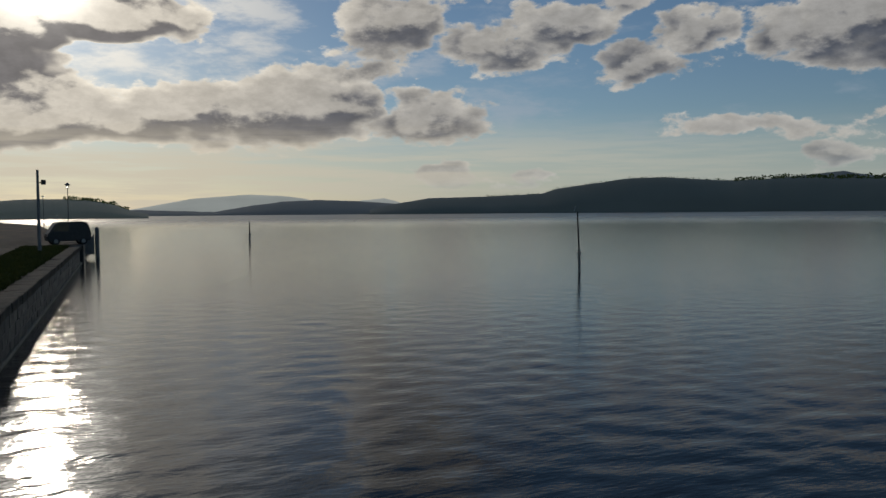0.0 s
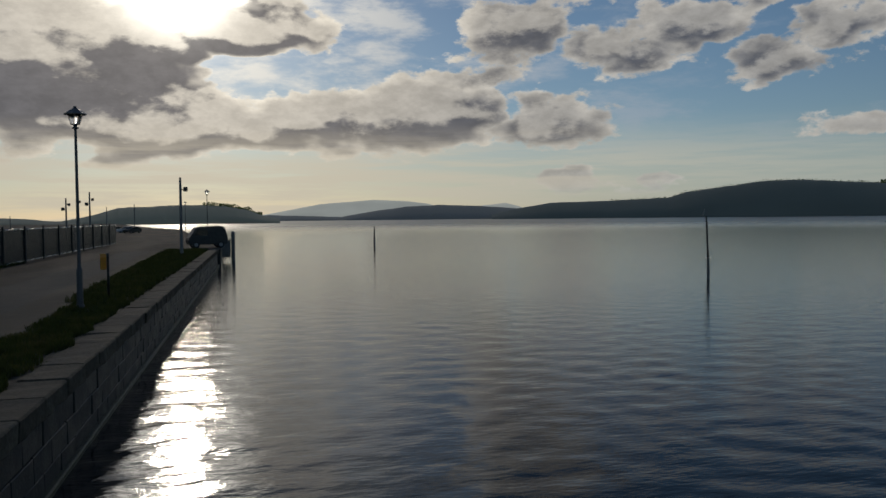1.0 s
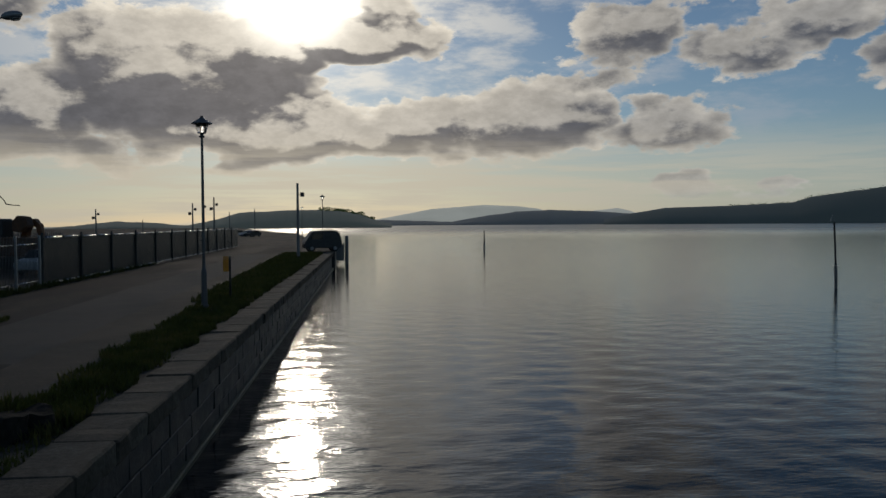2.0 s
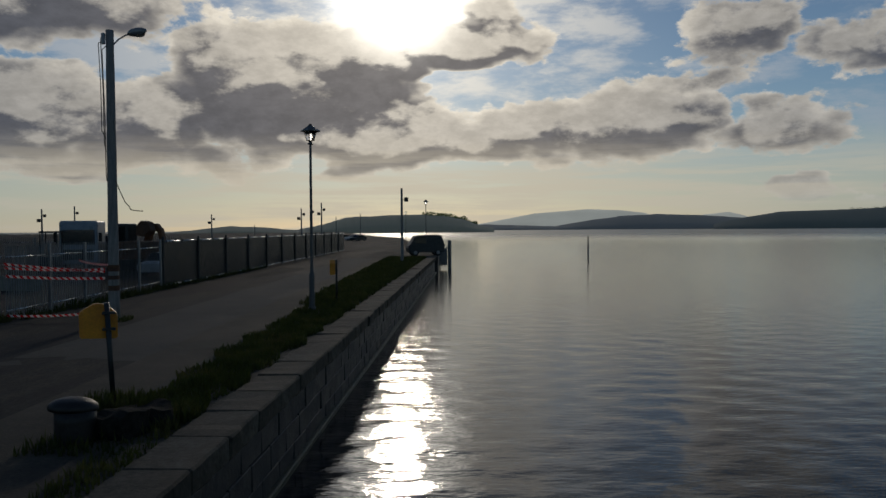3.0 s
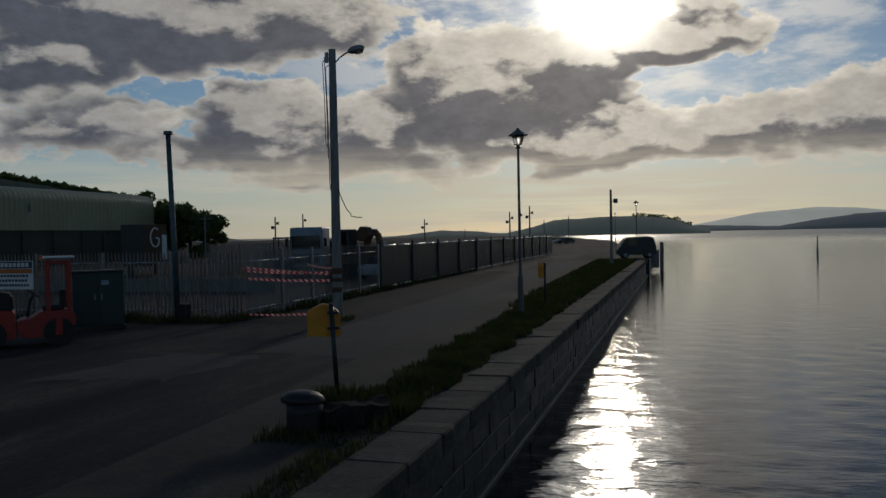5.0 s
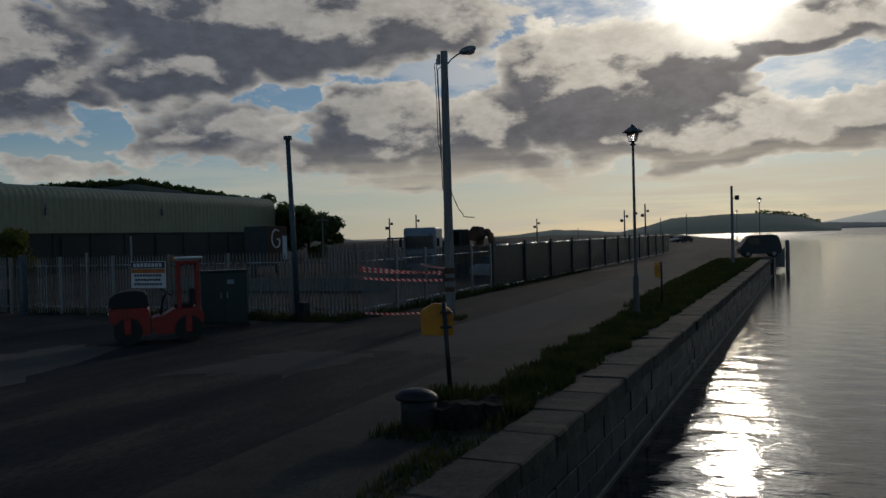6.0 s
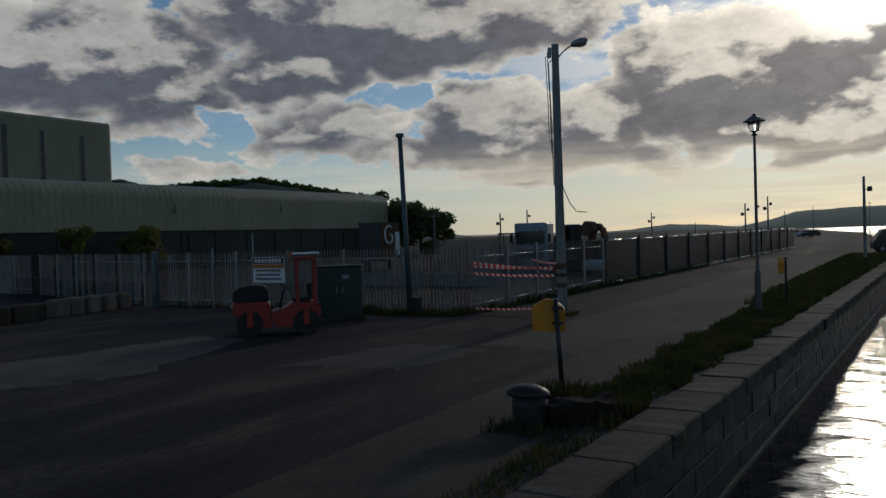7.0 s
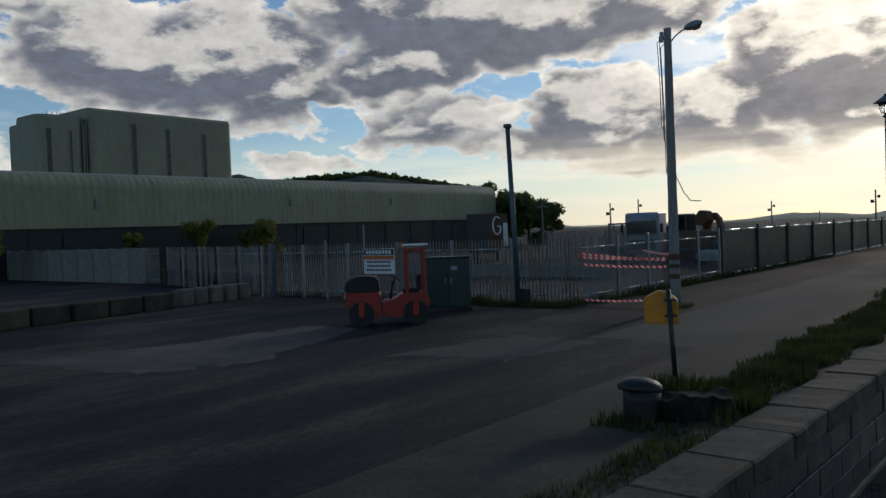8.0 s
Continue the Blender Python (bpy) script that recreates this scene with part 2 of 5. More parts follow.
M = {
    "asphalt": surface("worn_asphalt", [(0.016, 0.016, 0.017), (0.034, 0.032, 0.029), (0.074, 0.063, 0.048)], 0.3, 0.9, bump=0.012, bump_scale=24, spec=0.12, stretch=(1, 0.3, 1), spread=0.085, grain=0.4),
    "concrete": surface("weathered_concrete", [(0.034, 0.030, 0.024), (0.060, 0.053, 0.041), (0.095, 0.084, 0.064)], 0.8, 0.9, bump=0.01, bump_scale=22, spec=0.15),
    "pale_patch": surface("sandy_concrete", [(0.035, 0.03, 0.024), (0.065, 0.053, 0.037), (0.12, 0.098, 0.065)], 0.6, 0.9, bump=0.012, bump_scale=18),
    "coping": surface("coping_stone", [(0.048, 0.042, 0.032), (0.085, 0.074, 0.056), (0.13, 0.113, 0.085)], 1.3, 0.9, bump=0.015, bump_scale=14, spec=0.2),
    "quay_stone": surface("wet_quay_stone", [(0.016, 0.017, 0.017), (0.036, 0.036, 0.034)], 1.6, 0.6, bump=0.02, bump_scale=12),
    "weed": surface("tide_weed", [(0.02, 0.028, 0.012), (0.06, 0.06, 0.035)], 5.0, 0.6, bump=0.02, bump_scale=30),
    "hill": surface("hill_grass", [(0.035, 0.055, 0.045), (0.05, 0.075, 0.055), (0.065, 0.09, 0.06)], 0.012, 1.0, bump_scale=0.09, spec=0.1),
    "soil": surface("soil_and_gravel", [(0.018, 0.018, 0.015), (0.035, 0.033, 0.027), (0.06, 0.055, 0.043)], 0.5, 0.95, bump=0.02, bump_scale=30),
    "rubble": surface("dark_rubble", [(0.014, 0.014, 0.012), (0.035, 0.033, 0.028)], 3.0, 0.95, bump=0.03, bump_scale=14, spec=0.08),
    "water": water_material(),
    # dark hills lifted by an emission of their own, in place of haze
    "shore_hill": haze_glow_material("shore_hill", (0.028, 0.042, 0.046), 0.38),
    "near_hill": haze_glow_material("headland_hill", (0.05, 0.062, 0.058), 0.55),
    # pale colour and strong glow paint the haze before the mountains
    "far_hill": haze_glow_material("far_mountain", (0.30, 0.31, 0.28), 0.75),
    # bluish, with a weaker glow painted in for haze
    "mid_hill": haze_glow_material("mid_mountain", (0.06, 0.075, 0.085), 0.35),
}

# ---- mesh helpers ----


def mesh_object(name, bm, material, parent=None, label="", smooth=False):
    data = bpy.data.meshes.new(name)
    bm.to_mesh(data)
    bm.free()
    if smooth:
        for p in data.polygons:
            p.use_smooth = True
    data.materials.append(material)
    ob = new(name, data)
    ob.parent = parent
    if label:
        ob["label"] = label
    return ob


def part(name, bm, material, parent, label="", smooth=False):
    return mesh_object(name, bm, material, parent, label, smooth)


def raw(name, verts, faces, material, smooth=False):
    data = bpy.data.meshes.new(name)
    data.from_pydata(verts, [], faces)
    data.materials.append(material)
    if smooth:
        data.polygons.foreach_set("use_smooth", [True] * len(data.polygons))
    data.update()
    return new(name, data)


def box(bm, x0, y0, z0, x1, y1, z1, bevel=0.0, seg=1, turn=None):
    """A box between two corners, its edges rounded by bevel; turn: a matrix laid over it."""
    r = bmesh.ops.create_cube(bm, size=1.0)
    vs = r["verts"]
    for v in vs:
        v.co = Vector(((x0 + x1) / 2 + v.co.x * (x1 - x0), (y0 + y1) / 2 + v.co.y * (y1 - y0), (z0 + z1) / 2 + v.co.z * (z1 - z0)))
    if bevel:
        es = list({e for v in vs for e in v.link_edges})
        out = bmesh.ops.bevel(bm, geom=es, offset=bevel, segments=seg, affect="EDGES", profile=0.5)
        vs = out["verts"] or vs
        vs = list({v for f in out["faces"] for v in f.verts} | {v for v in vs if v.is_valid})
    if turn is not None:
        bmesh.ops.transform(bm, matrix=turn, verts=vs)
    return vs


def rod(bm, p0, p1, r0, r1=None, seg=12, caps=True):
    """A round bar from p0 to p1, tapering from r0 to r1."""
    r1 = r0 if r1 is None else r1
    p0, p1 = Vector(p0), Vector(p1)
    d = p1 - p0
    q = d.to_track_quat("Z", "Y").to_matrix().to_4x4()
    m = Matrix.Translation((p0 + p1) / 2) @ q
    return bmesh.ops.create_cone(bm, cap_ends=caps, segments=seg, radius1=r0, radius2=r1, depth=d.length, matrix=m)["verts"]


def tube(bm, pts, r, seg=8):
    for p, q in zip(pts, pts[1:]):
        rod(bm, p, q, r, r, seg)


def lathe(bm, profile, seg=24, at=(0, 0, 0)):
    """A turned body from (radius, height) pairs."""
    rings = []
    for r, z in profile:
        rings.append([bm.verts.new((at[0] + r * math.cos(2 * math.pi * i / seg), at[1] + r * math.sin(2 * math.pi * i / seg), at[2] + z)) for i in range(seg)])
    for a, b in zip(rings, rings[1:]):
        for i in range(seg):
            bm.faces.new((a[i], a[(i + 1) % seg], b[(i + 1) % seg], b[i]))
    bm.faces.new(list(reversed(rings[0])))
    bm.faces.new(rings[-1])


def thing(name, x, y, z=0.0, rz=0.0, label="", category="", group=""):
    ob = new(name)
    ob.matrix_world = pose(x, y, z, 0, 0, rz)
    return tagged(ob, label, category, group)


# ---- sea, land and hills ----
SEA = -1.55


def build_sea():
    """One sheet in rings round the quay that reaches the horizon, with low wind waves near by."""
    rng = np.random.default_rng(4)
    rad = np.concatenate([np.linspace(0.2, 2.6, 8)[:-1], 2.6 * (4200 / 2.6) ** np.linspace(0, 1, 620)])
    ang = np.concatenate([np.linspace(-70, 22, 520), np.linspace(22, 290, 61)[1:-1]])
    A, Rr = np.meshgrid(np.radians(ang), rad)
    X, Y = -Rr * np.sin(A), Rr * np.cos(A)
    Z = np.zeros_like(X)
    step = np.gradient(rad)[:, None]
    for _ in range(60):
        lam = 0.2 * 9 ** rng.random()
        th = rng.normal(0.1, 0.7)
        k = 2 * math.pi / lam
        fade = np.clip(lam / (step * 3.0) - 0.6, 0, 1)
        Z += 0.0014 * lam ** 0.8 * fade * np.sin(k * (X * math.sin(th) + Y * math.cos(th)) + rng.random() * 6.28)
    n, m = X.shape
    verts = np.stack([X, Y, Z + SEA], -1).reshape(-1, 3)
    i = np.arange((n - 1))[:, None] * m
    j = np.arange(m)[None, :]
    j2 = (j + 1) % m
    faces = np.stack([i + j, i + j2, i + m + j2, i + m + j], -1).reshape(-1, 4)
    ob = raw("water", verts.tolist(), faces.tolist(), M["water"], True)
    tagged(ob, "calm grey-blue sea water with small wind ripples", "water", kind="structure")


def build_hill(name, ridge, dist, depth, material, label, rough=0.05, seed=0.0):
    """A hill or a range from headings and heights of its skyline in degrees, sloping down to the shore."""
    az0, az1 = ridge[0][0], ridge[-1][0]
    n = 240
    verts, faces = [], []
    rows = (0.0, 0.02, 0.25, 0.5, 0.75, 1.0, 1.5, 2.2)
    for i in range(n + 1):
        az = az0 + (az1 - az0) * i / n
        el = float(np.interp(az, [p[0] for p in ridge], [p[1] for p in ridge]))
        el += rough * noise.fractal(Vector((az * 0.9, seed, 0)), 1.0, 2.0, 5)
        top = EYE[2] + math.tan(radians(el)) * (dist + depth)
        for f in rows:
            r = dist + depth * f
            h = math.sin(min(f, 1.0) * math.pi / 2) ** 0.9 if f <= 1 else max(0.0, 1 - (f - 1) * 0.8)
            z = SEA + 0.3 + (top - SEA - 0.3) * h
            z += (top - SEA) * 0.04 * noise.fractal(Vector((az * 0.5, f * 3, seed + 2)), 1.0, 2.0, 4) * (0 < f < 1)
            if f == 0:
                z = SEA - 2
            verts.append((-r * math.sin(radians(az)), r * math.cos(radians(az)), z))
    k = len(rows)
    for i in range(n):
        for j in range(k - 1):
            q = i * k + j
            faces.append((q, q + 1, q + k + 1, q + k))
    return tagged(raw(name, verts, faces, material, True), label, "hill", kind="structure")


build_sea()
# the far ridges' haze is in their material, as pale colour and glow
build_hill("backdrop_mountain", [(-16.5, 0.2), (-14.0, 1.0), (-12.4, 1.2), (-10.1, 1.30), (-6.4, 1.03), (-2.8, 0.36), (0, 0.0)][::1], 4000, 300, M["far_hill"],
           "mountain ridge beyond the bay, its haze painted as pale colour and glow", 0.02, 1.0)
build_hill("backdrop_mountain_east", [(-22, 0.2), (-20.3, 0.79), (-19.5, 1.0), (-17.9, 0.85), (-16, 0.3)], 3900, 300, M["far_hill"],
           "mountain ridge beyond the bay, its haze painted as pale colour and glow", 0.02, 2.0)
# these hills carry haze as a faint glow of their material
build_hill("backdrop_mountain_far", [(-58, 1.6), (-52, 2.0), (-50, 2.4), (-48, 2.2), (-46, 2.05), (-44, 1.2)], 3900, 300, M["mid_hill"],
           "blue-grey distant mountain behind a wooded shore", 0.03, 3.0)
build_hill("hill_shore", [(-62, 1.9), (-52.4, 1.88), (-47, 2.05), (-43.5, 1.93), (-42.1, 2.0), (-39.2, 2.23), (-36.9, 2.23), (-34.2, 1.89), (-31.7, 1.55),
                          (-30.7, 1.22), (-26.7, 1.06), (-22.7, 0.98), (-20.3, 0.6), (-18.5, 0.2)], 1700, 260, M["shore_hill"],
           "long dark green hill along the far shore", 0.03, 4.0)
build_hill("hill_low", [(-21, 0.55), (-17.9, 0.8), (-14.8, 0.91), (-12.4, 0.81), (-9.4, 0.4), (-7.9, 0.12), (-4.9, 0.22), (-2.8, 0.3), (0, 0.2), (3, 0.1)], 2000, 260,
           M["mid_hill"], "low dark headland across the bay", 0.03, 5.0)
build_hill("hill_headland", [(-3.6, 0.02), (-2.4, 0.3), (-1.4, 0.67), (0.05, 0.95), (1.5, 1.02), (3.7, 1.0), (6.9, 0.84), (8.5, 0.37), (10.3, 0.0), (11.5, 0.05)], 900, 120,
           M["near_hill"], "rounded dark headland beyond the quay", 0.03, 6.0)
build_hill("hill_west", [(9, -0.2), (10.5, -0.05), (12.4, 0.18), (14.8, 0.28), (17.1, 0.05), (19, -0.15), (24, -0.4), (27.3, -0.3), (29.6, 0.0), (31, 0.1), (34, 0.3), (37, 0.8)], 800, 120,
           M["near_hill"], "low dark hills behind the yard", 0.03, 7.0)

# ---- quay and yard ground ----
EDGE, SLANT = -3.27, 0.031            # the quay's face abreast of the eye, and its drift to the right with distance


def slant(bm, right_of=-99.0):
    """Lean a plan along the quay's line."""
    for v in bm.verts:
        if v.co.x > right_of:
            v.co.x += SLANT * v.co.y


def build_ground():
    """One sheet of worn asphalt and gravel from the quay to the far bend of the shore."""
    outline = [(EDGE - 0.05 - 90 * SLANT, -90), (EDGE - 0.05 + 79 * SLANT, 79), (-0.6, 79), (-0.6, 108), (-5, 140), (-13, 250), (-27, 325), (-105, 830), (-420, 830)]
    bm = bmesh.new()
    for (xa, ya), (xb, yb) in zip(outline[:7], outline[1:8]):
        if yb > ya:
            bm.faces.new([bm.verts.new(v) for v in ((-420, ya, 0), (xa, ya, 0), (xb, yb, 0), (-420, yb, 0))])
    tagged(mesh_object("ground", bm, M["asphalt"]), "worn dark asphalt and gravel quayside with pale patches", "ground", kind="structure")
    # the land's flank down into the sea beyond the quay's head
    bm = bmesh.new()
    for (xa, ya), (xb, yb) in zip(outline[3:8], outline[4:9]):
        q = [bm.verts.new(v) for v in ((xa, ya, 0.0), (xb, yb, 0.0), (xb + 1.5, yb + 1.0, SEA - 1.5), (xa + 1.5, ya + 1.0, SEA - 1.5))]
        bm.faces.new(q)
    tagged(mesh_object("ground_bank", bm, M["quay_stone"]), "dark rocky bank falling from the quay head into the sea", "bank", kind="structure")


def build_quay():
    bm = bmesh.new()
    box(bm, EDGE - 0.9, -60, SEA - 2.5, EDGE - 0.10, 80, -0.02)
    slant(bm)
    box(bm, EDGE - 0.9, 79.5, SEA - 2.5, -0.6, 108, -0.02)
    wall = tagged(mesh_object("wall_quay", bm, M["quay_stone"]), "dark wet masonry quay wall rising from the water", "quay wall", kind="structure")
    bm = bmesh.new()
    box(bm, EDGE - 0.12, -60, SEA - 0.3, EDGE + 0.10, 80, SEA + 0.10, 0.03)
    slant(bm)
    mesh_object("weed_ledge", bm, M["weed"], wall, "slimy weed-covered ledge at the waterline")
    return wall


build_ground()
WALL = build_quay()
bm = bmesh.new()
box(bm, -6.6, -60, -0.1, EDGE - 0.75, 79, 0.012)
slant(bm, -6.0)
tagged(mesh_object("pavement", bm, M["concrete"]), "weathered pale concrete apron along the quay edge", "pavement", kind="structure")

# ---- materials of the things ----
M.update({
    "galvanised": surface("galvanised_steel", [(0.20, 0.21, 0.215), (0.30, 0.31, 0.31)], 6.0, 0.5, 0.7, bump_scale=40, grain=0.12),
    "bright_rail": surface("bright_galvanised_rail", [(0.42, 0.43, 0.43), (0.55, 0.56, 0.56)], 6.0, 0.28, 0.9, bump_scale=40, grain=0.08),
    "blue_steel": surface("blue_grey_steel", [(0.05, 0.075, 0.085), (0.09, 0.125, 0.14)], 4.0, 0.5, 0.2, bump_scale=40),
    "dark_steel": surface("dark_painted_steel", [(0.016, 0.02, 0.022), (0.035, 0.04, 0.042)], 4.0, 0.45, 0.3, bump_scale=40),
    "lamp_black": surface("black_lamp_paint", [(0.045, 0.05, 0.055), (0.075, 0.08, 0.085)], 5.0, 0.4, bump_scale=30),
    "timber": surface("weathered_pole_timber", [(0.16, 0.155, 0.145), (0.27, 0.26, 0.24)], 3.0, 0.85, bump=0.006, bump_scale=26, stretch=(6, 6, 0.5)),
    "yellow": surface("yellow_plastic", [(0.56, 0.20, 0.006), (0.72, 0.29, 0.010)], 3.0, 0.5, bump_scale=30, grain=0.1),
    "red": surface("red_machine_paint", [(0.24, 0.014, 0.008), (0.36, 0.022, 0.012)], 3.0, 0.45, bump_scale=26, grain=0.2),
    "orange": surface("orange_paint", [(0.42, 0.10, 0.012), (0.58, 0.16, 0.02)], 3.0, 0.5, bump_scale=26),
    "rubber": surface("black_rubber", [(0.010, 0.010, 0.011), (0.022, 0.022, 0.022)], 6.0, 0.75, bump=0.004, bump_scale=40),
    "cast_iron": surface("worn_cast_iron", [(0.010, 0.010, 0.010), (0.028, 0.026, 0.024)], 5.0, 0.5, 0.3, bump=0.006, bump_scale=30),
    "green_box": surface("dark_green_enamel", [(0.010, 0.026, 0.022), (0.018, 0.040, 0.034)], 2.0, 0.5, bump_scale=30, grain=0.12),
    "white": surface("white_paint", [(0.55, 0.56, 0.55), (0.72, 0.73, 0.72)], 3.0, 0.45, bump_scale=30, grain=0.08),
    "blue_white": surface("pale_blue_cab_paint", [(0.16, 0.22, 0.28), (0.24, 0.30, 0.36)], 2.0, 0.35, bump_scale=30, grain=0.1),
    "cladding": surface("olive_grey_cladding", [(0.24, 0.235, 0.13), (0.29, 0.285, 0.165), (0.33, 0.325, 0.20)], 0.25, 0.55, bump_scale=3.0, grain=0.1, stretch=(1, 1, 0.3)),
    "dark_clad": surface("dark_green_base_cladding", [(0.010, 0.016, 0.012), (0.018, 0.026, 0.02)], 0.3, 0.6, bump_scale=4.0),
    "tall_clad": surface("tall_store_cladding", [(0.22, 0.215, 0.135), (0.29, 0.28, 0.185)], 0.12, 0.6, bump_scale=1.5, grain=0.08, stretch=(1, 1, 0.3)),
    "slot": surface("dark_window_strip", [(0.012, 0.014, 0.015), (0.028, 0.031, 0.032)], 0.5, 0.25, bump_scale=4.0),
    "bark": surface("tree_bark", [(0.03, 0.026, 0.02), (0.06, 0.052, 0.04)], 5.0, 0.9, bump=0.01, bump_scale=20),
    "rust": surface("rusty_brown_paint", [(0.06, 0.028, 0.014), (0.12, 0.055, 0.025)], 1.5, 0.7, bump_scale=12),
    "ink": surface("sign_ink", [(0.012, 0.010, 0.02), (0.02, 0.016, 0.03)], 4.0, 0.5, bump_scale=30),
    "cable": surface("black_cable", [(0.010, 0.010, 0.010), (0.018, 0.018, 0.018)], 4.0, 0.6, bump_scale=30),
})


def glass_material(name, tint, rough=0.06):
    m = bpy.data.materials.new(name)
    m.use_nodes = True
    w = Tree(m.node_tree)
    b = w.node("ShaderNodeBsdfPrincipled")
    b.inputs["Base Color"].default_value = (*tint, 1)
    b.inputs["Transmission Weight"].default_value, b.inputs["Roughness"].default_value, b.inputs["IOR"].default_value = 1.0, rough, 1.45
    w.put(w.node("ShaderNodeOutputMaterial").inputs[0], b.outputs[0])
    return m


def tape_material():
    m = bpy.data.materials.new("barrier_tape")
    m.use_nodes = True
    w = Tree(m.node_tree)
    s = w.node("ShaderNodeSeparateXYZ")
    w.put(s.inputs[0], w.node("ShaderNodeTexCoord").outputs["Object"])
    band = w.math("FRACT", w.math("MULTIPLY", w.math("ADD", s.outputs[0], s.outputs[2]), 5.0))
    b = w.node("ShaderNodeBsdfPrincipled")
    w.put(b.inputs["Base Color"], w.mix(w.math("GREATER_THAN", band, 0.5), (0.60, 0.02, 0.02, 1), (0.78, 0.74, 0.72, 1)))
    b.inputs["Roughness"].default_value = 0.35
    b.inputs["Transmission Weight"].default_value = 0.0
    t = w.node("ShaderNodeBsdfTranslucent")
    w.put(t.inputs[0], w.mix(w.math("GREATER_THAN", band, 0.5), (0.75, 0.03, 0.03, 1), (0.8, 0.72, 0.70, 1)))
    k = w.node("ShaderNodeMixShader")
    k.inputs[0].default_value = 0.5
    w.put(k.inputs[1], b.outputs[0]), w.put(k.inputs[2], t.outputs[0])
    w.put(w.node("ShaderNodeOutputMaterial").inputs[0], k.outputs[0])
    return m




def foliage(name, colors, scale):
    """Leaves and blades: half the light that falls on them comes through."""
    m = surface(name, colors, scale, 0.65, bump_scale=6.0, spec=0.25)
    w = m.node_tree
    b = next(n for n in w.nodes if n.type == "BSDF_PRINCIPLED")
    o = next(n for n in w.nodes if n.type == "OUTPUT_MATERIAL")
    t, k = w.nodes.new("ShaderNodeBsdfTranslucent"), w.nodes.new("ShaderNodeMixShader")
    w.links.new(b.inputs["Base Color"].links[0].from_socket, t.inputs[0])
    k.inputs[0].default_value = 0.5
    w.links.new(b.outputs[0], k.inputs[1]), w.links.new(t.outputs[0], k.inputs[2]), w.links.new(k.outputs[0], o.inputs[0])
    return m


M["leaf"] = foliage("tree_leaves", [(0.07, 0.10, 0.03), (0.11, 0.15, 0.045), (0.15, 0.19, 0.065)], 0.8)
M["shrub"] = foliage("yellow_green_leaves", [(0.11, 0.13, 0.02), (0.16, 0.17, 0.035), (0.21, 0.21, 0.05)], 1.2)
M["grass"] = foliage("quay_grass", [(0.03, 0.045, 0.010), (0.05, 0.066, 0.016), (0.095, 0.095, 0.032)], 0.9)
M["glass"] = glass_material("lantern_glass", (0.92, 0.93, 0.92), 0.3)
M["windscreen"] = glass_material("dark_vehicle_glass", (0.10, 0.12, 0.13))
M["tape"] = tape_material()

# ---- buildings ----


def warehouse():
    """Long portal shed: dark base, ribbed upper cladding that rolls over into the roof."""
    h = thing("warehouse", -70, 15, label="long olive-grey warehouse with ribbed cladding and a dark base", category="warehouse")
    L, Z0, Z1, DEEP = 87.0, 4.2, 9.2, 42.0
    bm = bmesh.new()
    box(bm, -DEEP, 0.1, 0, -0.25, L - 0.1, Z0 + 0.2)
    for k in range(17):
        box(bm, -0.26, 2 + 5 * k, 0, -0.18, 2.3 + 5 * k, Z0)
    part("wall", bm, M["dark_clad"], h, "dark green-black lower wall")
    prof = [(0.0, Z0), (0.0, Z0 + 1.8), (0.0, Z1 - 1.5)]
    prof += [(-1.4 + 1.4 * math.cos(t), Z1 - 1.45 + 1.4 * math.sin(t)) for t in np.linspace(0.15, 1.42, 7)]
    prof += [(-6, Z1 + 0.45), (-DEEP / 2, Z1 + 1.6)]
    n = int(L / 0.19)
    verts, faces = [], []
    for i in range(n + 1):
        y, out = L * i / n, 0.018 * (i % 4 < 2)
        for j, (x, z) in enumerate(prof):
            flat = j >= len(prof) - 2
            verts.append((x + (0 if flat else out), y, z + (out if j >= 5 else 0)))
    k = len(prof)
    for i in range(n):
        for j in range(k - 1):
            q = i * k + j
            faces.append((q, q + k, q + k + 1, q + 1))
    ob = raw("cladding", verts, faces, M["cladding"])
    ob.parent = h
    for y in (0.0, L - 0.2):
        bm = bmesh.new()
        f = [bm.verts.new((x, y, z)) for x, z in prof] + [bm.verts.new((-DEEP, y, Z1 - 0.5)), bm.verts.new((-DEEP, y, Z0))]
        bm.faces.new(f)
        part("gable", bm, M["cladding"], h)
    bm = bmesh.new()
    q = [(-DEEP / 2, 0, Z1 + 1.6), (-DEEP / 2, L, Z1 + 1.6), (-DEEP, L, Z1 - 0.5), (-DEEP, 0, Z1 - 0.5)]
    bm.faces.new([bm.verts.new(v) for v in q])
    part("roof", bm, M["cladding"], h)
    for y, z in ((46.0, 6.6), (23.0, 6.4), (63.0, 6.8)):
        bm = bmesh.new()
        box(bm, 0.03, y - 0.12, z - 0.5, 0.28, y + 0.12, z + 0.3, 0.04)
        rod(bm, (0.15, y, z + 0.3), (0.15, y, z + 0.75), 0.05)
        part("wall_vent", bm, M["galvanised"], h)
    for k in range(6):
        bm = bmesh.new()
        box(bm, -0.2, 6 + 14 * k, 0.05, -0.12, 9.6 + 14 * k, 3.7, 0.02)
        part("roller_door", bm, M["dark_clad"], h)


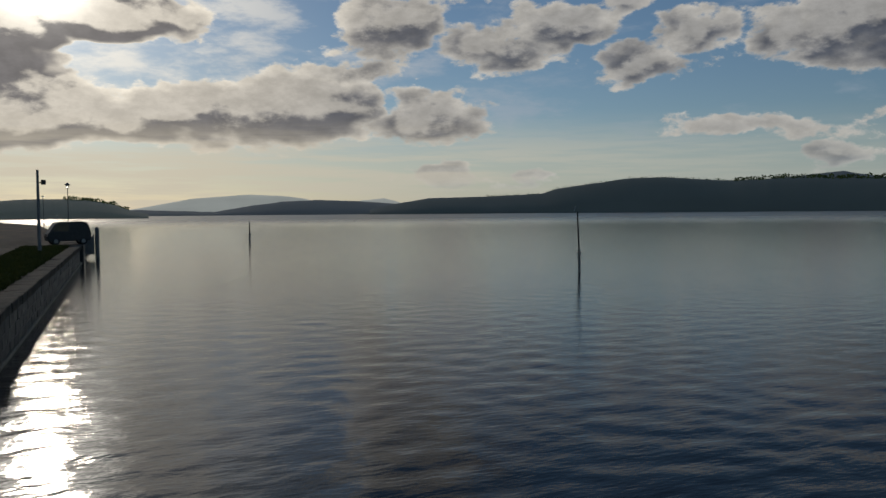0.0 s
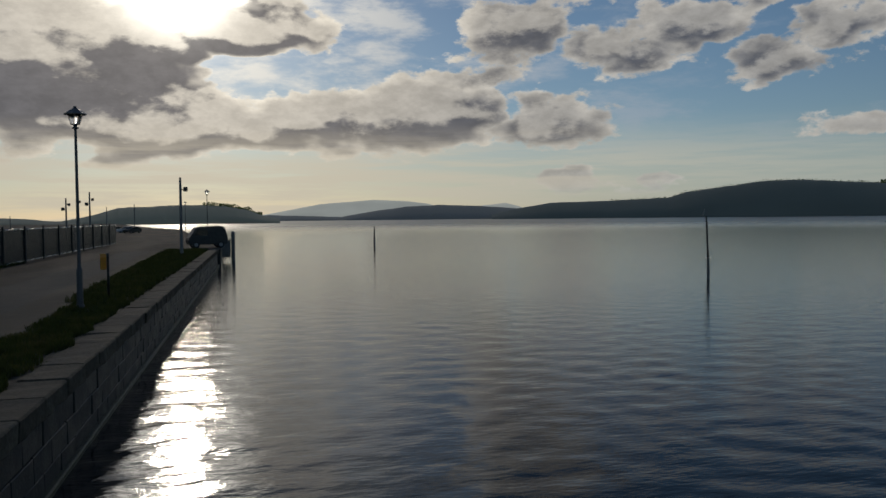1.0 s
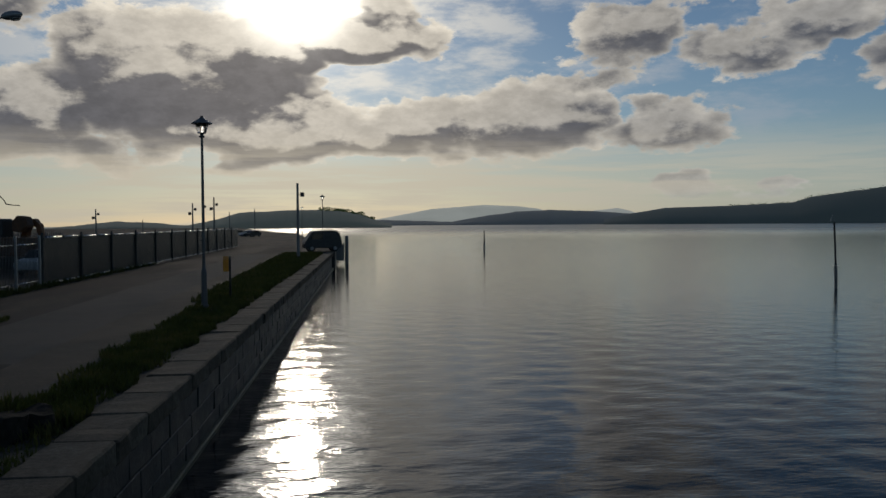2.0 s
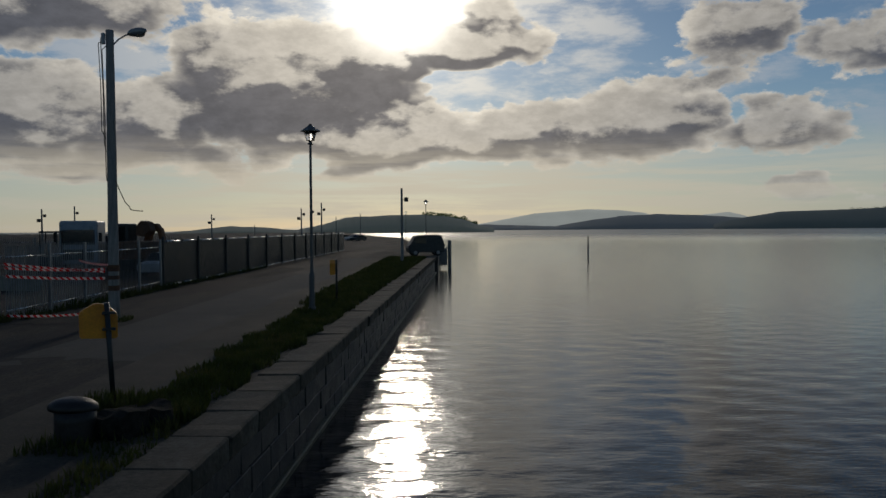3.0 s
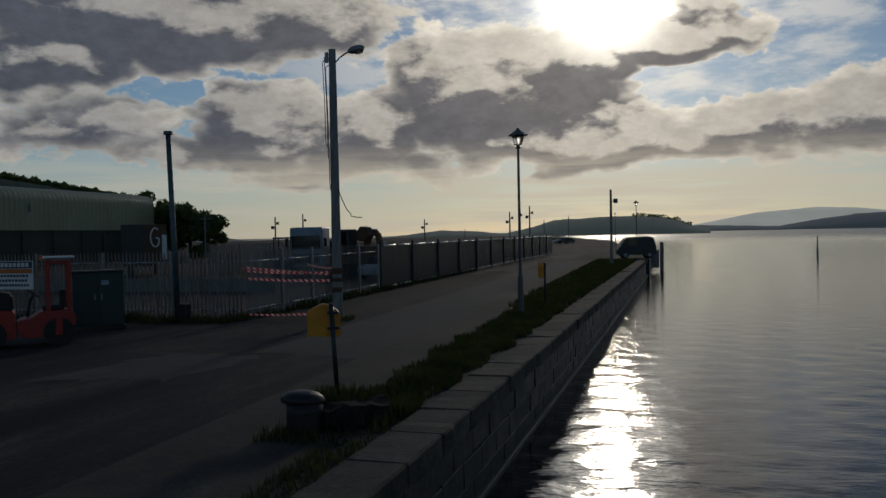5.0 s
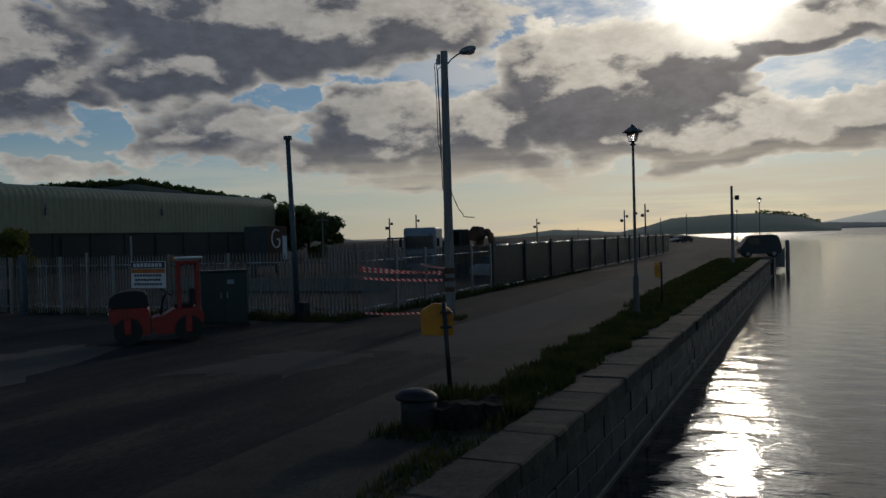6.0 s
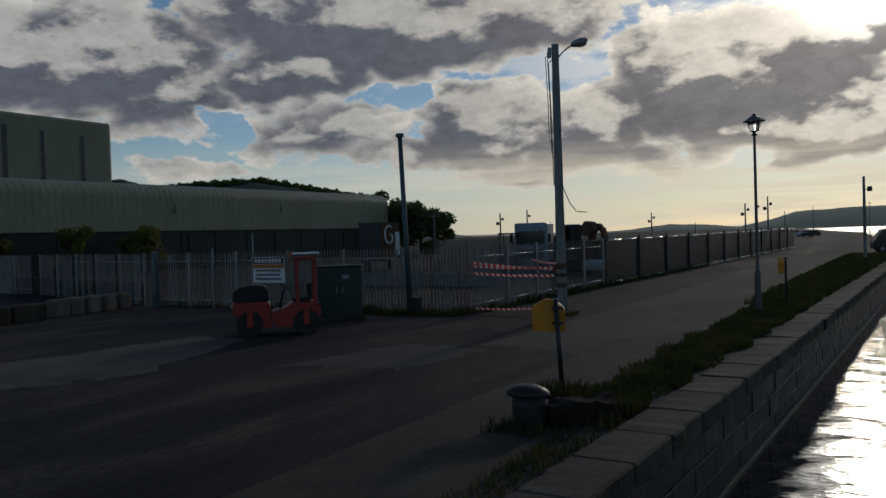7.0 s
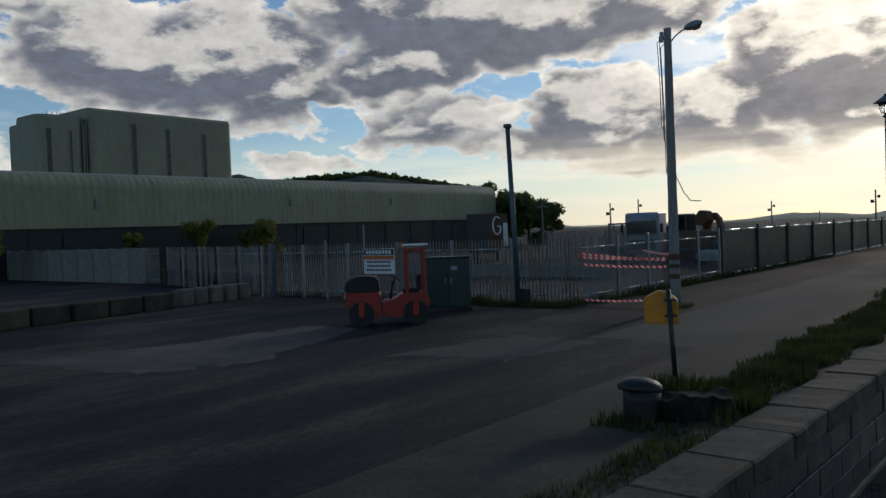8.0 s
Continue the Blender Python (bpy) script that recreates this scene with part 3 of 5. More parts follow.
def tall_store():
    """High blank-walled block with rounded corners and dark vertical strips."""
    h = thing("tall_building", -110, 46, label="tall olive concrete block with narrow dark vertical windows", category="building")

    def slab(bm, y0, y1, top, r, x0=0.0, deep=26.0):
        pts = []
        for cx, cy, t0 in ((x0 - r, y1 - r, 0), (x0 - deep + r, y1 - r, 90), (x0 - deep + r, y0 + r, 180), (x0 - r, y0 + r, 270)):
            pts += [(cx + r * math.cos(radians(t0 + t)), cy + r * math.sin(radians(t0 + t))) for t in range(0, 91, 15)]
        rings = [[bm.verts.new((x + (0 if z < top else (-0.35 if x > x0 - deep / 2 else 0.35)), y, z)) for x, y in pts] for z in (0, top - 0.4, top)]
        for a, b in zip(rings, rings[1:]):
            for i in range(len(a)):
                bm.faces.new((a[i], a[(i + 1) % len(a)], b[(i + 1) % len(b)], b[i]))
        bm.faces.new(rings[-1])
    bm = bmesh.new()
    slab(bm, 13.5, 38.0, 22.1, 0.9)
    part("wall", bm, M["tall_clad"], h)
    bm = bmesh.new()
    slab(bm, 6.6, 13.2, 20.8, 1.6, -0.6, 8.0)
    part("stair_tower", bm, M["tall_clad"], h)
    bm = bmesh.new()
    box(bm, -20, 14.5, 22.0, -2.5, 30.0, 22.5, 0.1)
    part("parapet", bm, M["tall_clad"], h)
    for y, wd, z0, z1 in ((32.4, 0.75, 8, 19.6), (25.9, 0.8, 8, 19.9), (20.2, 0.85, 8, 20.2), (12.9, 0.45, 8, 19.8), (10.9, 0.45, 8, 18.6), (7.8, 0.8, 8, 18.8)):
        bm = bmesh.new()
        x = 0.0 if y > 13.4 else -0.6
        box(bm, x - 0.3, y - wd / 2, z0, x + 0.06, y + wd / 2, z1, 0.03)
        w = part("window", bm, M["slot"], h)
        bm = bmesh.new()
        for s in (-1, 1):
            box(bm, x - 0.1, y + s * wd / 2 - 0.06, z0, x + 0.11, y + s * wd / 2 + 0.06, z1 + 0.1, 0.02)
        part("window_frame", bm, M["tall_clad"], w)
    for y in (8.2, 8.9, 9.6, 10.2, 11.0, 11.8):
        bm = bmesh.new()
        rod(bm, (-1.6, y, 20.7), (-1.6, y, 21.3), 0.05, 0.03, 6)
        part("roof_vent", bm, M["dark_steel"], h)


warehouse()
tall_store()

# ---- palisade fence and yard walls ----


def pale_mesh():
    """One W-profile pale with a triple-pointed head."""
    bm = bmesh.new()
    prof = [(-0.034, 0.0), (-0.016, -0.016), (0.0, 0.0), (0.016, -0.016), (0.034, 0.0)]
    hs = [2.32, 2.37, 2.42, 2.37, 2.32]
    low = [bm.verts.new((x, y, 0.06)) for x, y in prof]
    mid = [bm.verts.new((x, y, 2.18)) for x, y in prof]
    top = [bm.verts.new((x * 0.8, y, h - 0.02)) for (x, y), h in zip(prof, hs)]
    for a, b in ((low, mid), (mid, top)):
        for i in range(4):
            bm.faces.new((a[i], a[i + 1], b[i + 1], b[i]))
    bmesh.ops.solidify(bm, geom=bm.faces[:], thickness=0.003)
    data = bpy.data.meshes.new("pale")
    bm.to_mesh(data)
    bm.free()
    data.materials.append(M["galvanised"])
    return data


PALE = pale_mesh()
BAY = 2.75


def fence_bay():
    f = thing("palisade_fence", 0, 0, label="grey galvanised steel palisade fence panel with pointed pales", category="fence", group="palisade fence round the yard")
    bm = bmesh.new()
    box(bm, -0.055, 0.02, 0, 0.055, 0.12, 2.38, 0.008)
    part("post", bm, M["galvanised"], f)
    for z in (0.32, 2.0):
        bm = bmesh.new()
        rod(bm, (0.05, 0.03, z), (BAY - 0.05, 0.03, z), 0.026, 0.026, 10)
        part("rail", bm, M["bright_rail"], f, smooth=True)
    for i in range(18):
        ob = new("pale", PALE)
        ob.parent = f
        ob.location = (0.11 + i * 0.149, 0.0, 0.01 * math.sin(i * 2.3))
    return f


def fence_run(first, points):
    used = first
    for (xa, ya), (xb, yb) in zip(points, points[1:]):
        length = math.hypot(xb - xa, yb - ya)
        n = max(1, round(length / BAY))
        turn = math.degrees(math.atan2(yb - ya, xb - xa))
        for i in range(n):
            m = pose(xa + (xb - xa) * i / n, ya + (yb - ya) * i / n, 0, 0, 0, turn)
            if used:
                used.matrix_world, used = m, None
            else:
                copy_thing(BAY_THING, m)


BAY_THING = fence_bay()
fence_run(BAY_THING, [(-30.2, 24.4), (-13.7, 25.0)])
fence_run(None, [(-48.2, 29.2), (-44.5, 28.6), (-30.2, 24.4)])
fence_run(None, [(-13.7, 38.7), (-13.7, 25.1)])
fence_run(None, [(-36.0, 60.0), (-19.5, 60.0)])


M["render_wall"] = surface("pale_rendered_wall", [(0.16, 0.165, 0.14), (0.24, 0.24, 0.205)], 0.5, 0.9, bump_scale=8.0, stretch=(1, 1, 0.3))


def yard_wall(name, x0, y0, x1, y1, height, panel, label):
    """Precast concrete wall panels between slim posts."""
    n = max(1, round(math.hypot(x1 - x0, y1 - y0) / panel))
    turn = math.degrees(math.atan2(y1 - y0, x1 - x0))
    w = thing(name, x0, y0, 0, turn, label, "wall")
    stone = M["concrete"] if 0.8 < height < 2 else M["render_wall"]
    step = math.hypot(x1 - x0, y1 - y0) / n
    bm = bmesh.new()
    box(bm, 0.06, 0, 0, step - 0.06, 0.14, height, 0.012)
    first = part("panel", bm, stone, w)
    bm = bmesh.new()
    box(bm, -0.08, -0.05, 0, 0.08, 0.19, height + 0.06, 0.012)
    post = part("post", bm, stone, w)
    for i in range(1, n):
        for o in (first, post):
            c = new(o.name.split(".")[0], o.data)
            c.parent, c.location = w, (i * step, 0, 0)
    tagged(w, kind="structure")


yard_wall("wall_yard", -34.0, 38.0, -19.0, 38.0, 0.72, 2.4, "low pale concrete barrier inside the yard")


def gate_post(x, y, h, r, material, label):
    p = thing("gate_post", x, y, 0, 0, label, "post", "gate posts in the fence")
    bm = bmesh.new()
    box(bm, -r, -r, 0, r, r, h, 0.01)
    part("shaft", bm, material, p)
    bm = bmesh.new()
    box(bm, -r - 0.01, -r - 0.01, h + 0.002, r + 0.01, r + 0.01, h + 0.03, 0.008)
    part("cap", bm, material, p)


gate_post(-29.05, 24.1, 2.45, 0.12, M["blue_steel"], "square blue-grey steel gate post in the palisade fence")
gate_post(-25.7, 24.3, 2.5, 0.045, M["galvanised"], "slim galvanised post standing against the palisade fence")
yard_wall("wall_west", -82.0, 30.6, -48.0, 29.4, 2.35, 2.4, "pale concrete panel wall in front of the warehouse")
yard_wall("wall_plinth", -48.0, 29.6, -31.0, 25.2, 1.0, 2.4, "low concrete plinth wall behind palisade pales")


def gate_panels():
    """Welded-mesh fence along the quay road with bright top and bottom rails."""
    f = thing("mesh_fence", -13.6, 39.0, label="grey steel mesh fence panel with bright rails beside the quay road", category="fence", group="mesh fence along the road")
    bm = bmesh.new()
    rod(bm, (0, 0, 0), (0, 0, 2.5), 0.06)
    part("post", bm, M["dark_steel"], f)
    for z in (0.14, 2.28):
        for y in (0.3, 3.0):
            bm = bmesh.new()
            rod(bm, (0.03, y, z), (0.03, y + 2.15, z), 0.045, 0.045, 14)
            part("rail", bm, M["bright_rail"], f, smooth=True)
    bm = bmesh.new()
    for i in range(134):
        y = 0.08 + i * 0.04
        box(bm, -0.006, y - 0.013, 0.1, 0.006, y + 0.013, 2.34)
    part("mesh_infill", bm, M["dark_steel"], f)
    for i in range(1, 12):
        copy_thing(f, pose(-13.6 + i * 0.06, 39.0 + i * 5.44, 0))


gate_panels()


def barrier_tape(p, q, sag, wide=0.075):
    p, q = Vector(p), Vector(q)
    ob = thing("barrier_tape", *p, 0, "red and white striped plastic barrier tape strung from the pole", "tape", "barrier tapes")
    bm = bmesh.new()
    rows = []
    for i in range(25):
        f = i / 24
        c = (q - p) * f + Vector((0, 0, -sag * 4 * f * (1 - f)))
        tw = 0.5 * math.sin(f * 9)
        off = Vector((0, math.sin(tw), math.cos(tw))) * wide / 2
        rows.append((bm.verts.new(c - off), bm.verts.new(c + off)))
    for a, b in zip(rows, rows[1:]):
        bm.faces.new((a[0], b[0], b[1], a[1]))
    bmesh.ops.solidify(bm, geom=bm.faces[:], thickness=0.002)
    part("strip", bm, M["tape"], ob)


barrier_tape((-13.62, 24.9, 1.80), (-10.5, 24.93, 1.55), 0.02)
barrier_tape((-13.60, 24.9, 1.68), (-10.5, 24.93, 1.62), 0.05)
barrier_tape((-13.55, 24.88, 1.42), (-10.5, 24.91, 1.34), 0.03, 0.09)
barrier_tape((-13.55, 24.88, 0.20), (-10.5, 24.93, 0.30), 0.06)
barrier_tape((-13.60, 30.0, 1.72), (-10.4, 25.1, 1.75), 0.05)

# ---- poles and lamps ----


def utility_pole():
    p = thing("utility_pole", -10.28, 25.05, label="tall weathered timber utility pole with a street light and slack cables", category="utility pole")
    bm = bmesh.new()
    lathe(bm, [(0.168 - 0.05 * i / 12 + 0.004 * math.sin(i * 2.1), 9.0 * i / 12) for i in range(13)], 18)
    part("pole", bm, M["timber"], p, smooth=True)
    bm = bmesh.new()
    tube(bm, [(0.1, 0, 8.55), (0.25, 0.03, 8.72), (0.45, 0.08, 8.86), (0.55, 0.1, 8.9)], 0.025)
    part("lamp_arm", bm, M["galvanised"], p)
    bm = bmesh.new()
    bmesh.ops.create_uvsphere(bm, u_segments=16, v_segments=10, radius=1.0, matrix=Matrix.Translation((0.80, 0.12, 8.97)) @ pose(0, 0, 0, 0, -12, 8) @ Matrix.Diagonal((0.30, 0.14, 0.13, 1)))
    head = part("lamp_head", bm, M["galvanised"], p, "grey street light head", smooth=True)
    bm = bmesh.new()
    bmesh.ops.create_uvsphere(bm, u_segments=12, v_segments=8, radius=1.0, matrix=Matrix.Translation((0.86, 0.13, 8.90)) @ Matrix.Diagonal((0.19, 0.10, 0.09, 1)))
    part("diffuser", bm, M["glass"], head, smooth=True)
    for dx, dz, top in ((-0.20, 5.5, 8.75), (-0.27, 5.9, 8.6), (-0.16, 4.6, 8.4)):
        bm = bmesh.new()
        tube(bm, [(-0.1, -0.05, top + 0.1), (dx - 0.06, -0.06, top), (dx, -0.08, (top + dz) / 2), (dx + 0.02, -0.1, dz), (-0.14, -0.06, dz - 0.25)], 0.013, 6)
        part("cable", bm, M["cable"], p)
    bm = bmesh.new()
    tube(bm, [(0.13, -0.05, 4.35), (0.22, -0.03, 4.1), (0.38, 0.02, 3.7), (0.50, 0.06, 3.55), (0.52, 0.1, 3.46), (0.66, 0.2, 3.43), (0.84, 0.28, 3.42)], 0.014, 6)
    part("loose_cable", bm, M["cable"], p)
    bm = bmesh.new()
    box(bm, -0.22, -0.14, 8.55, -0.10, -0.06, 8.9, 0.02)
    part("insulator_bracket", bm, M["galvanised"], p)
    for z, h in ((0.95, 0.16), (1.3, 0.12), (1.55, 0.2)):
        bm = bmesh.new()
        rod(bm, (0, 0, z), (0.0, 0, z + h), 0.176, 0.173, 18, False)
        part("tape_wrap", bm, M["rust"], p, "faded red tape wound round the pole")


def steel_post():
    p = thing("steel_post", -15.88, 24.3, label="dark steel post with a flat cap beside the fence", category="post")
    bm = bmesh.new()
    rod(bm, (0.05, 0, 0), (-0.16, 0, 6.4), 0.10, 0.085, 14)
    part("shaft", bm, M["blue_steel"], p, smooth=True)
    bm = bmesh.new()
    rod(bm, (-0.16, 0, 6.38), (-0.163, 0, 6.50), 0.15, 0.15, 14)
    part("cap", bm, M["blue_steel"], p)
    bm = bmesh.new()
    box(bm, 0.13, -0.2, 0, 0.47, 0.15, 0.62, 0.03)
    part("foot_box", bm, M["dark_steel"], p)


def street_lamp(x, y, height=6.44, rz=0.0):
    p = thing("street_lamp", x, y, 0, rz, "dark grey heritage street lamp with a glazed lantern and peaked roof", "street lamp", "quay street lamps")
    top = height - 0.62
    bm = bmesh.new()
    lathe(bm, [(0.13, 0), (0.13, 0.12), (0.10, 0.16), (0.095, 1.25), (0.075, 1.32), (0.055, 1.4), (0.042, top - 0.25), (0.042, top - 0.05)], 16)
    part("column", bm, M["lamp_black"], p)
    bm = bmesh.new()
    lathe(bm, [(0.045, 0), (0.10, 0.03), (0.10, 0.06), (0.05, 0.09), (0.06, 0.13), (0.15, 0.16)], 16, (0, 0, top - 0.12))
    part("collar", bm, M["lamp_black"], p)

    def frustum(bm, r0, z0, r1, z1, seg=6):
        rod(bm, (0, 0, z0), (0, 0, z1), r0, r1, seg)
    bm = bmesh.new()
    frustum(bm, 0.13, top + 0.04, 0.22, top + 0.34)
    lantern = part("lantern_glass", bm, M["glass"], p, "clear lantern panes")
    lantern.visible_shadow = False
    for i in range(6):
        t = math.pi / 3 * i
        bm = bmesh.new()
        rod(bm, (0.135 * math.sin(t), 0.135 * math.cos(t), top + 0.03), (0.225 * math.sin(t), 0.225 * math.cos(t), top + 0.35), 0.010, 0.010, 6)
        part("glazing_bar", bm, M["lamp_black"], lantern)
    bm = bmesh.new()
    lathe(bm, [(0.24, 0.0), (0.345, 0.0), (0.345, 0.025), (0.20, 0.12), (0.09, 0.19), (0.05, 0.22), (0.06, 0.25), (0.0225, 0.27)], 8, (0, 0, top + 0.34))
    part("lantern_roof", bm, M["lamp_black"], p)
    return p


utility_pole()
steel_post()
street_lamp(-4.55, 27.7)
street_lamp(-2.2, 100.0)
street_lamp(-8.9, 190.0, 7.0)


def flood_pole(x, y, height, arms=1, label="thin dark pole with small floodlights in the far yard"):
    p = thing("floodlight_pole", x, y, 0, 0, label, "pole", "far yard poles")
    bm = bmesh.new()
    rod(bm, (0, 0, 0), (0, 0, height), 0.14, 0.09, 10)
    part("pole", bm, M["timber"], p)
    for k in range(arms):
        z = height * 0.84 - 0.6 * k
        s = 1 if k % 2 == 0 else -1
        bm = bmesh.new()
        box(bm, 0.05 * s, -0.06, z, 0.34 * s, 0.06, z + 0.05)
        box(bm, 0.22 * s, -0.16, z - 0.12, 0.55 * s, 0.12, z + 0.24, 0.03)
        part("floodlight", bm, M["dark_steel"], p)


def heading(az, dist):
    return -dist * math.sin(radians(az)), dist * math.cos(radians(az))


for az, dist, el, arms in ((10.01, 120, 1.5, 2), (9.37, 130, 1.7, 1), (8.61, 118, 1.89, 2), (16.06, 140, 1.1, 2), (26.5, 115, 1.42, 2),
                           (24.6, 125, 1.61, 1), (22.3, 130, 1.3, 0), (13.2, 220, 0.35, 0), (7.6, 240, 0.9, 0), (5.9, 240, 1.1, 0)):
    flood_pole(*heading(az, dist), EYE[2] + math.tan(radians(el)) * dist, arms)
flood_pole(-3.5, 67.5, 6.2, 1, "bare timber pole standing on the quay edge")


def telegraph_pole():
    x, y = heading(31.2, 120)
    p = thing("telegraph_pole", x, y, label="distant timber telegraph pole with a crossarm", category="pole")
    bm = bmesh.new()
    rod(bm, (0, 0, 0), (0, 0, 6.1), 0.14, 0.10, 10)
    part("pole", bm, M["timber"], p)
    bm = bmesh.new()
    box(bm, -0.8, -0.06, 5.6, 0.8, 0.06, 5.74, 0.01, turn=pose(0, 0, 0, 0, 0, 30))
    part("crossarm", bm, M["timber"], p)


telegraph_pole()

# ---- quay edge things ----


def lifebuoy_stand(x, y, rz):
    p = thing("lifebuoy_stand", x, y, 0, rz, "yellow lifebuoy housing on a leaning dark post", "lifebuoy stand", "quay lifebuoy stands")
    bm = bmesh.new()
    rod(bm, (0.05, 0, 0), (-0.03, 0, 1.66), 0.042, 0.040, 12)
    part("post", bm, M["dark_steel"], p, smooth=True)
    bm = bmesh.new()
    out = [(-0.43, 1.10), (0.13, 1.08), (0.13, 1.46), (0.09, 1.52), (-0.05, 1.63), (-0.20, 1.65), (-0.40, 1.54), (-0.44, 1.50)]
    front = [bm.verts.new((u, 0.05, v)) for u, v in out]
    back = [bm.verts.new((u, 0.25, v)) for u, v in out]
    bm.faces.new(front)
    bm.faces.new(list(reversed(back)))
    for i in range(len(out)):
        j = (i + 1) % len(out)
        bm.faces.new((front[j], front[i], back[i], back[j]))
    bmesh.ops.bevel(bm, geom=bm.edges[:], offset=0.02, segments=2, affect="EDGES")
    shell = part("housing", bm, M["yellow"], p, "faded yellow plastic housing")
    for z in (1.22, 1.48):
        bm = bmesh.new()
        box(bm, -0.10, -0.05, z, 0.10, 0.052, z + 0.04, 0.006)
        part("clamp", bm, M["dark_steel"], shell)


lifebuoy_stand(-5.34, 12.79, 23)
lifebuoy_stand(-4.09, 30.62, 98)


def bollard():
    p = thing("mooring_bollard", -4.9, 10.62, label="squat dark cast-iron mooring bollard with a worn domed head", category="bollard")
    bm = bmesh.new()
    lathe(bm, [(0.275, 0), (0.27, 0.06), (0.265, 0.12), (0.262, 0.30), (0.265, 0.43)], 24)
    part("body", bm, M["cast_iron"], p, smooth=True)
    bm = bmesh.new()
    lathe(bm, [(0.22, 0.0), (0.275, 0.01), (0.285, 0.045), (0.27, 0.09), (0.21, 0.14), (0.12, 0.17), (0.03, 0.18)], 24)
    bmesh.ops.transform(bm, matrix=pose(-0.03, 0, 0.425, 0, 4, 22) @ Matrix.Diagonal((1.12, 0.9, 1, 1)), verts=bm.verts[:])
    part("head", bm, M["cast_iron"], p, smooth=True)


def rough_stone(name, x, y, sx, sy, sz, rz, material, label, category, seed):
    bm = bmesh.new()
    bmesh.ops.create_cube(bm, size=1.0)
    bmesh.ops.subdivide_edges(bm, edges=bm.edges[:], cuts=4, use_grid_fill=True)
    for v in bm.verts:
        c = Vector((v.co.x * sx, v.co.y * sy, (v.co.z + 0.5) * sz))
        n = noise.noise_vector(c * 3.1 + Vector((seed, 0, 0)))
        v.co = c + n * 0.11 * (c.z > 0.01)
    ob = mesh_object(name, bm, material)
    ob.matrix_world = pose(x, y, 0, 0, 0, rz)
    return tagged(ob, label, category)


bollard()
rough_stone("stone_block", -4.42, 10.95, 0.55, 0.6, 0.34, -14, M["rubble"], "rough dark stone block lying beside the bollard", "stone block", 3.0)
rough_stone("stone_block", -4.2, 11.55, 0.5, 0.55, 0.27, 24, M["rubble"], "rough dark stone block half hidden in grass", "stone block", 5.0)
rough_stone("loose_stone", -4.75, 11.9, 0.35, 0.3, 0.16, 30, M["rubble"], "small dark loose stone in the grass", "stone", 8.0)


def sea_mark(x, y, top, lean, thick):
    p = thing("channel_marker", x, y, SEA, 0, "slender dark timber channel marker standing in the water", "channel marker", "channel markers")
    bm = bmesh.new()
    rod(bm, (0, 0, -2), (lean * 0.3, 0, top * 0.34), 0.10 * thick, 0.095 * thick, 10)
    part("pile", bm, M["timber"], p)
    bm = bmesh.new()
    rod(bm, (lean * 0.3, 0, top * 0.33), (lean, 0, top), 0.065 * thick, 0.055 * thick, 10)
    part("pole", bm, M["dark_steel"], p)
    bm = bmesh.new()
    box(bm, lean * 0.3 - 0.2, -0.14, top * 0.33, lean * 0.3 + 0.2, 0.14, top * 0.33 + 0.06, 0.02)
    part("collar", bm, M["timber"], p)
    if thick < 1.3:
        bm = bmesh.new()
        rod(bm, (lean - 0.26, 0, top + 0.02), (lean - 0.12, 0, top + 0.42), 0.035, 0.022, 8)
        part("topmark", bm, M["galvanised"], p, "pale slanting topmark")


sea_mark(31.67, 48.25, 4.3, -0.2, 1.0)
sea_mark(22.92, 128.05, 3.05, 0.0, 1.6)


def fender_pile():
    p = thing("fender_pile", 0.62, 88.0, SEA, 0, "tall dark timber fender pile at the quay head", "pile")
    bm = bmesh.new()
    lathe(bm, [(0.20, -2), (0.20, 2.9), (0.17, 3.05), (0.08, 3.12)], 14)
    part("pile", bm, M["timber"], p)
    bm = bmesh.new()
    v = [(-0.25, -0.2, 0.4), (-0.25, -0.2, 2.4), (-1.15, -0.2, 1.6), (-1.15, -0.2, 0.4)]
    f = bm.faces.new([bm.verts.new(c) for c in v])
    r = bmesh.ops.extrude_face_region(bm, geom=[f])
    bmesh.ops.translate(bm, vec=(0, 0.4, 0), verts=[g for g in r["geom"] if isinstance(g, bmesh.types.BMVert)])
    part("bracing", bm, M["timber"], p)


fender_pile()

# ---- vehicles and machines ----


def wheel(parent, x, y, z, r, w, axis="y"):
    bm = bmesh.new()
    d = Vector((0, w / 2, 0)) if axis == "y" else Vector((w / 2, 0, 0))
    c = Vector((x, y, z))
    rod(bm, c - d, c + d, r, r, 20)
    bmesh.ops.bevel(bm, geom=[e for e in bm.edges if len(e.link_faces) == 2 and max(len(f.verts) for f in e.link_faces) > 4], offset=r * 0.12, segments=2, affect="EDGES")
    t = part("wheel", bm, M["rubber"], parent)
    bm = bmesh.new()
    rod(bm, c - d * 1.04, c + d * 1.04, r * 0.55, r * 0.55, 14)
    part("rim", bm, M["galvanised"], t)


def prism(bm, outline, y0, y1, bevel=0.0):
    """An outline in x and z, pulled from y0 to y1."""
    a = [bm.verts.new((x, y0, z)) for x, z in outline]
    b = [bm.verts.new((x, y1, z)) for x, z in outline]
    fs = [bm.faces.new(a), bm.faces.new(list(reversed(b)))]
    for i in range(len(a)):
        j = (i + 1) % len(a)
        fs.append(bm.faces.new((a[j], a[i], b[i], b[j])))
    bmesh.ops.recalc_face_normals(bm, faces=fs)
    if bevel:
        bmesh.ops.bevel(bm, geom=list({e for f in fs for e in f.edges}), offset=bevel, segments=2, affect="EDGES")


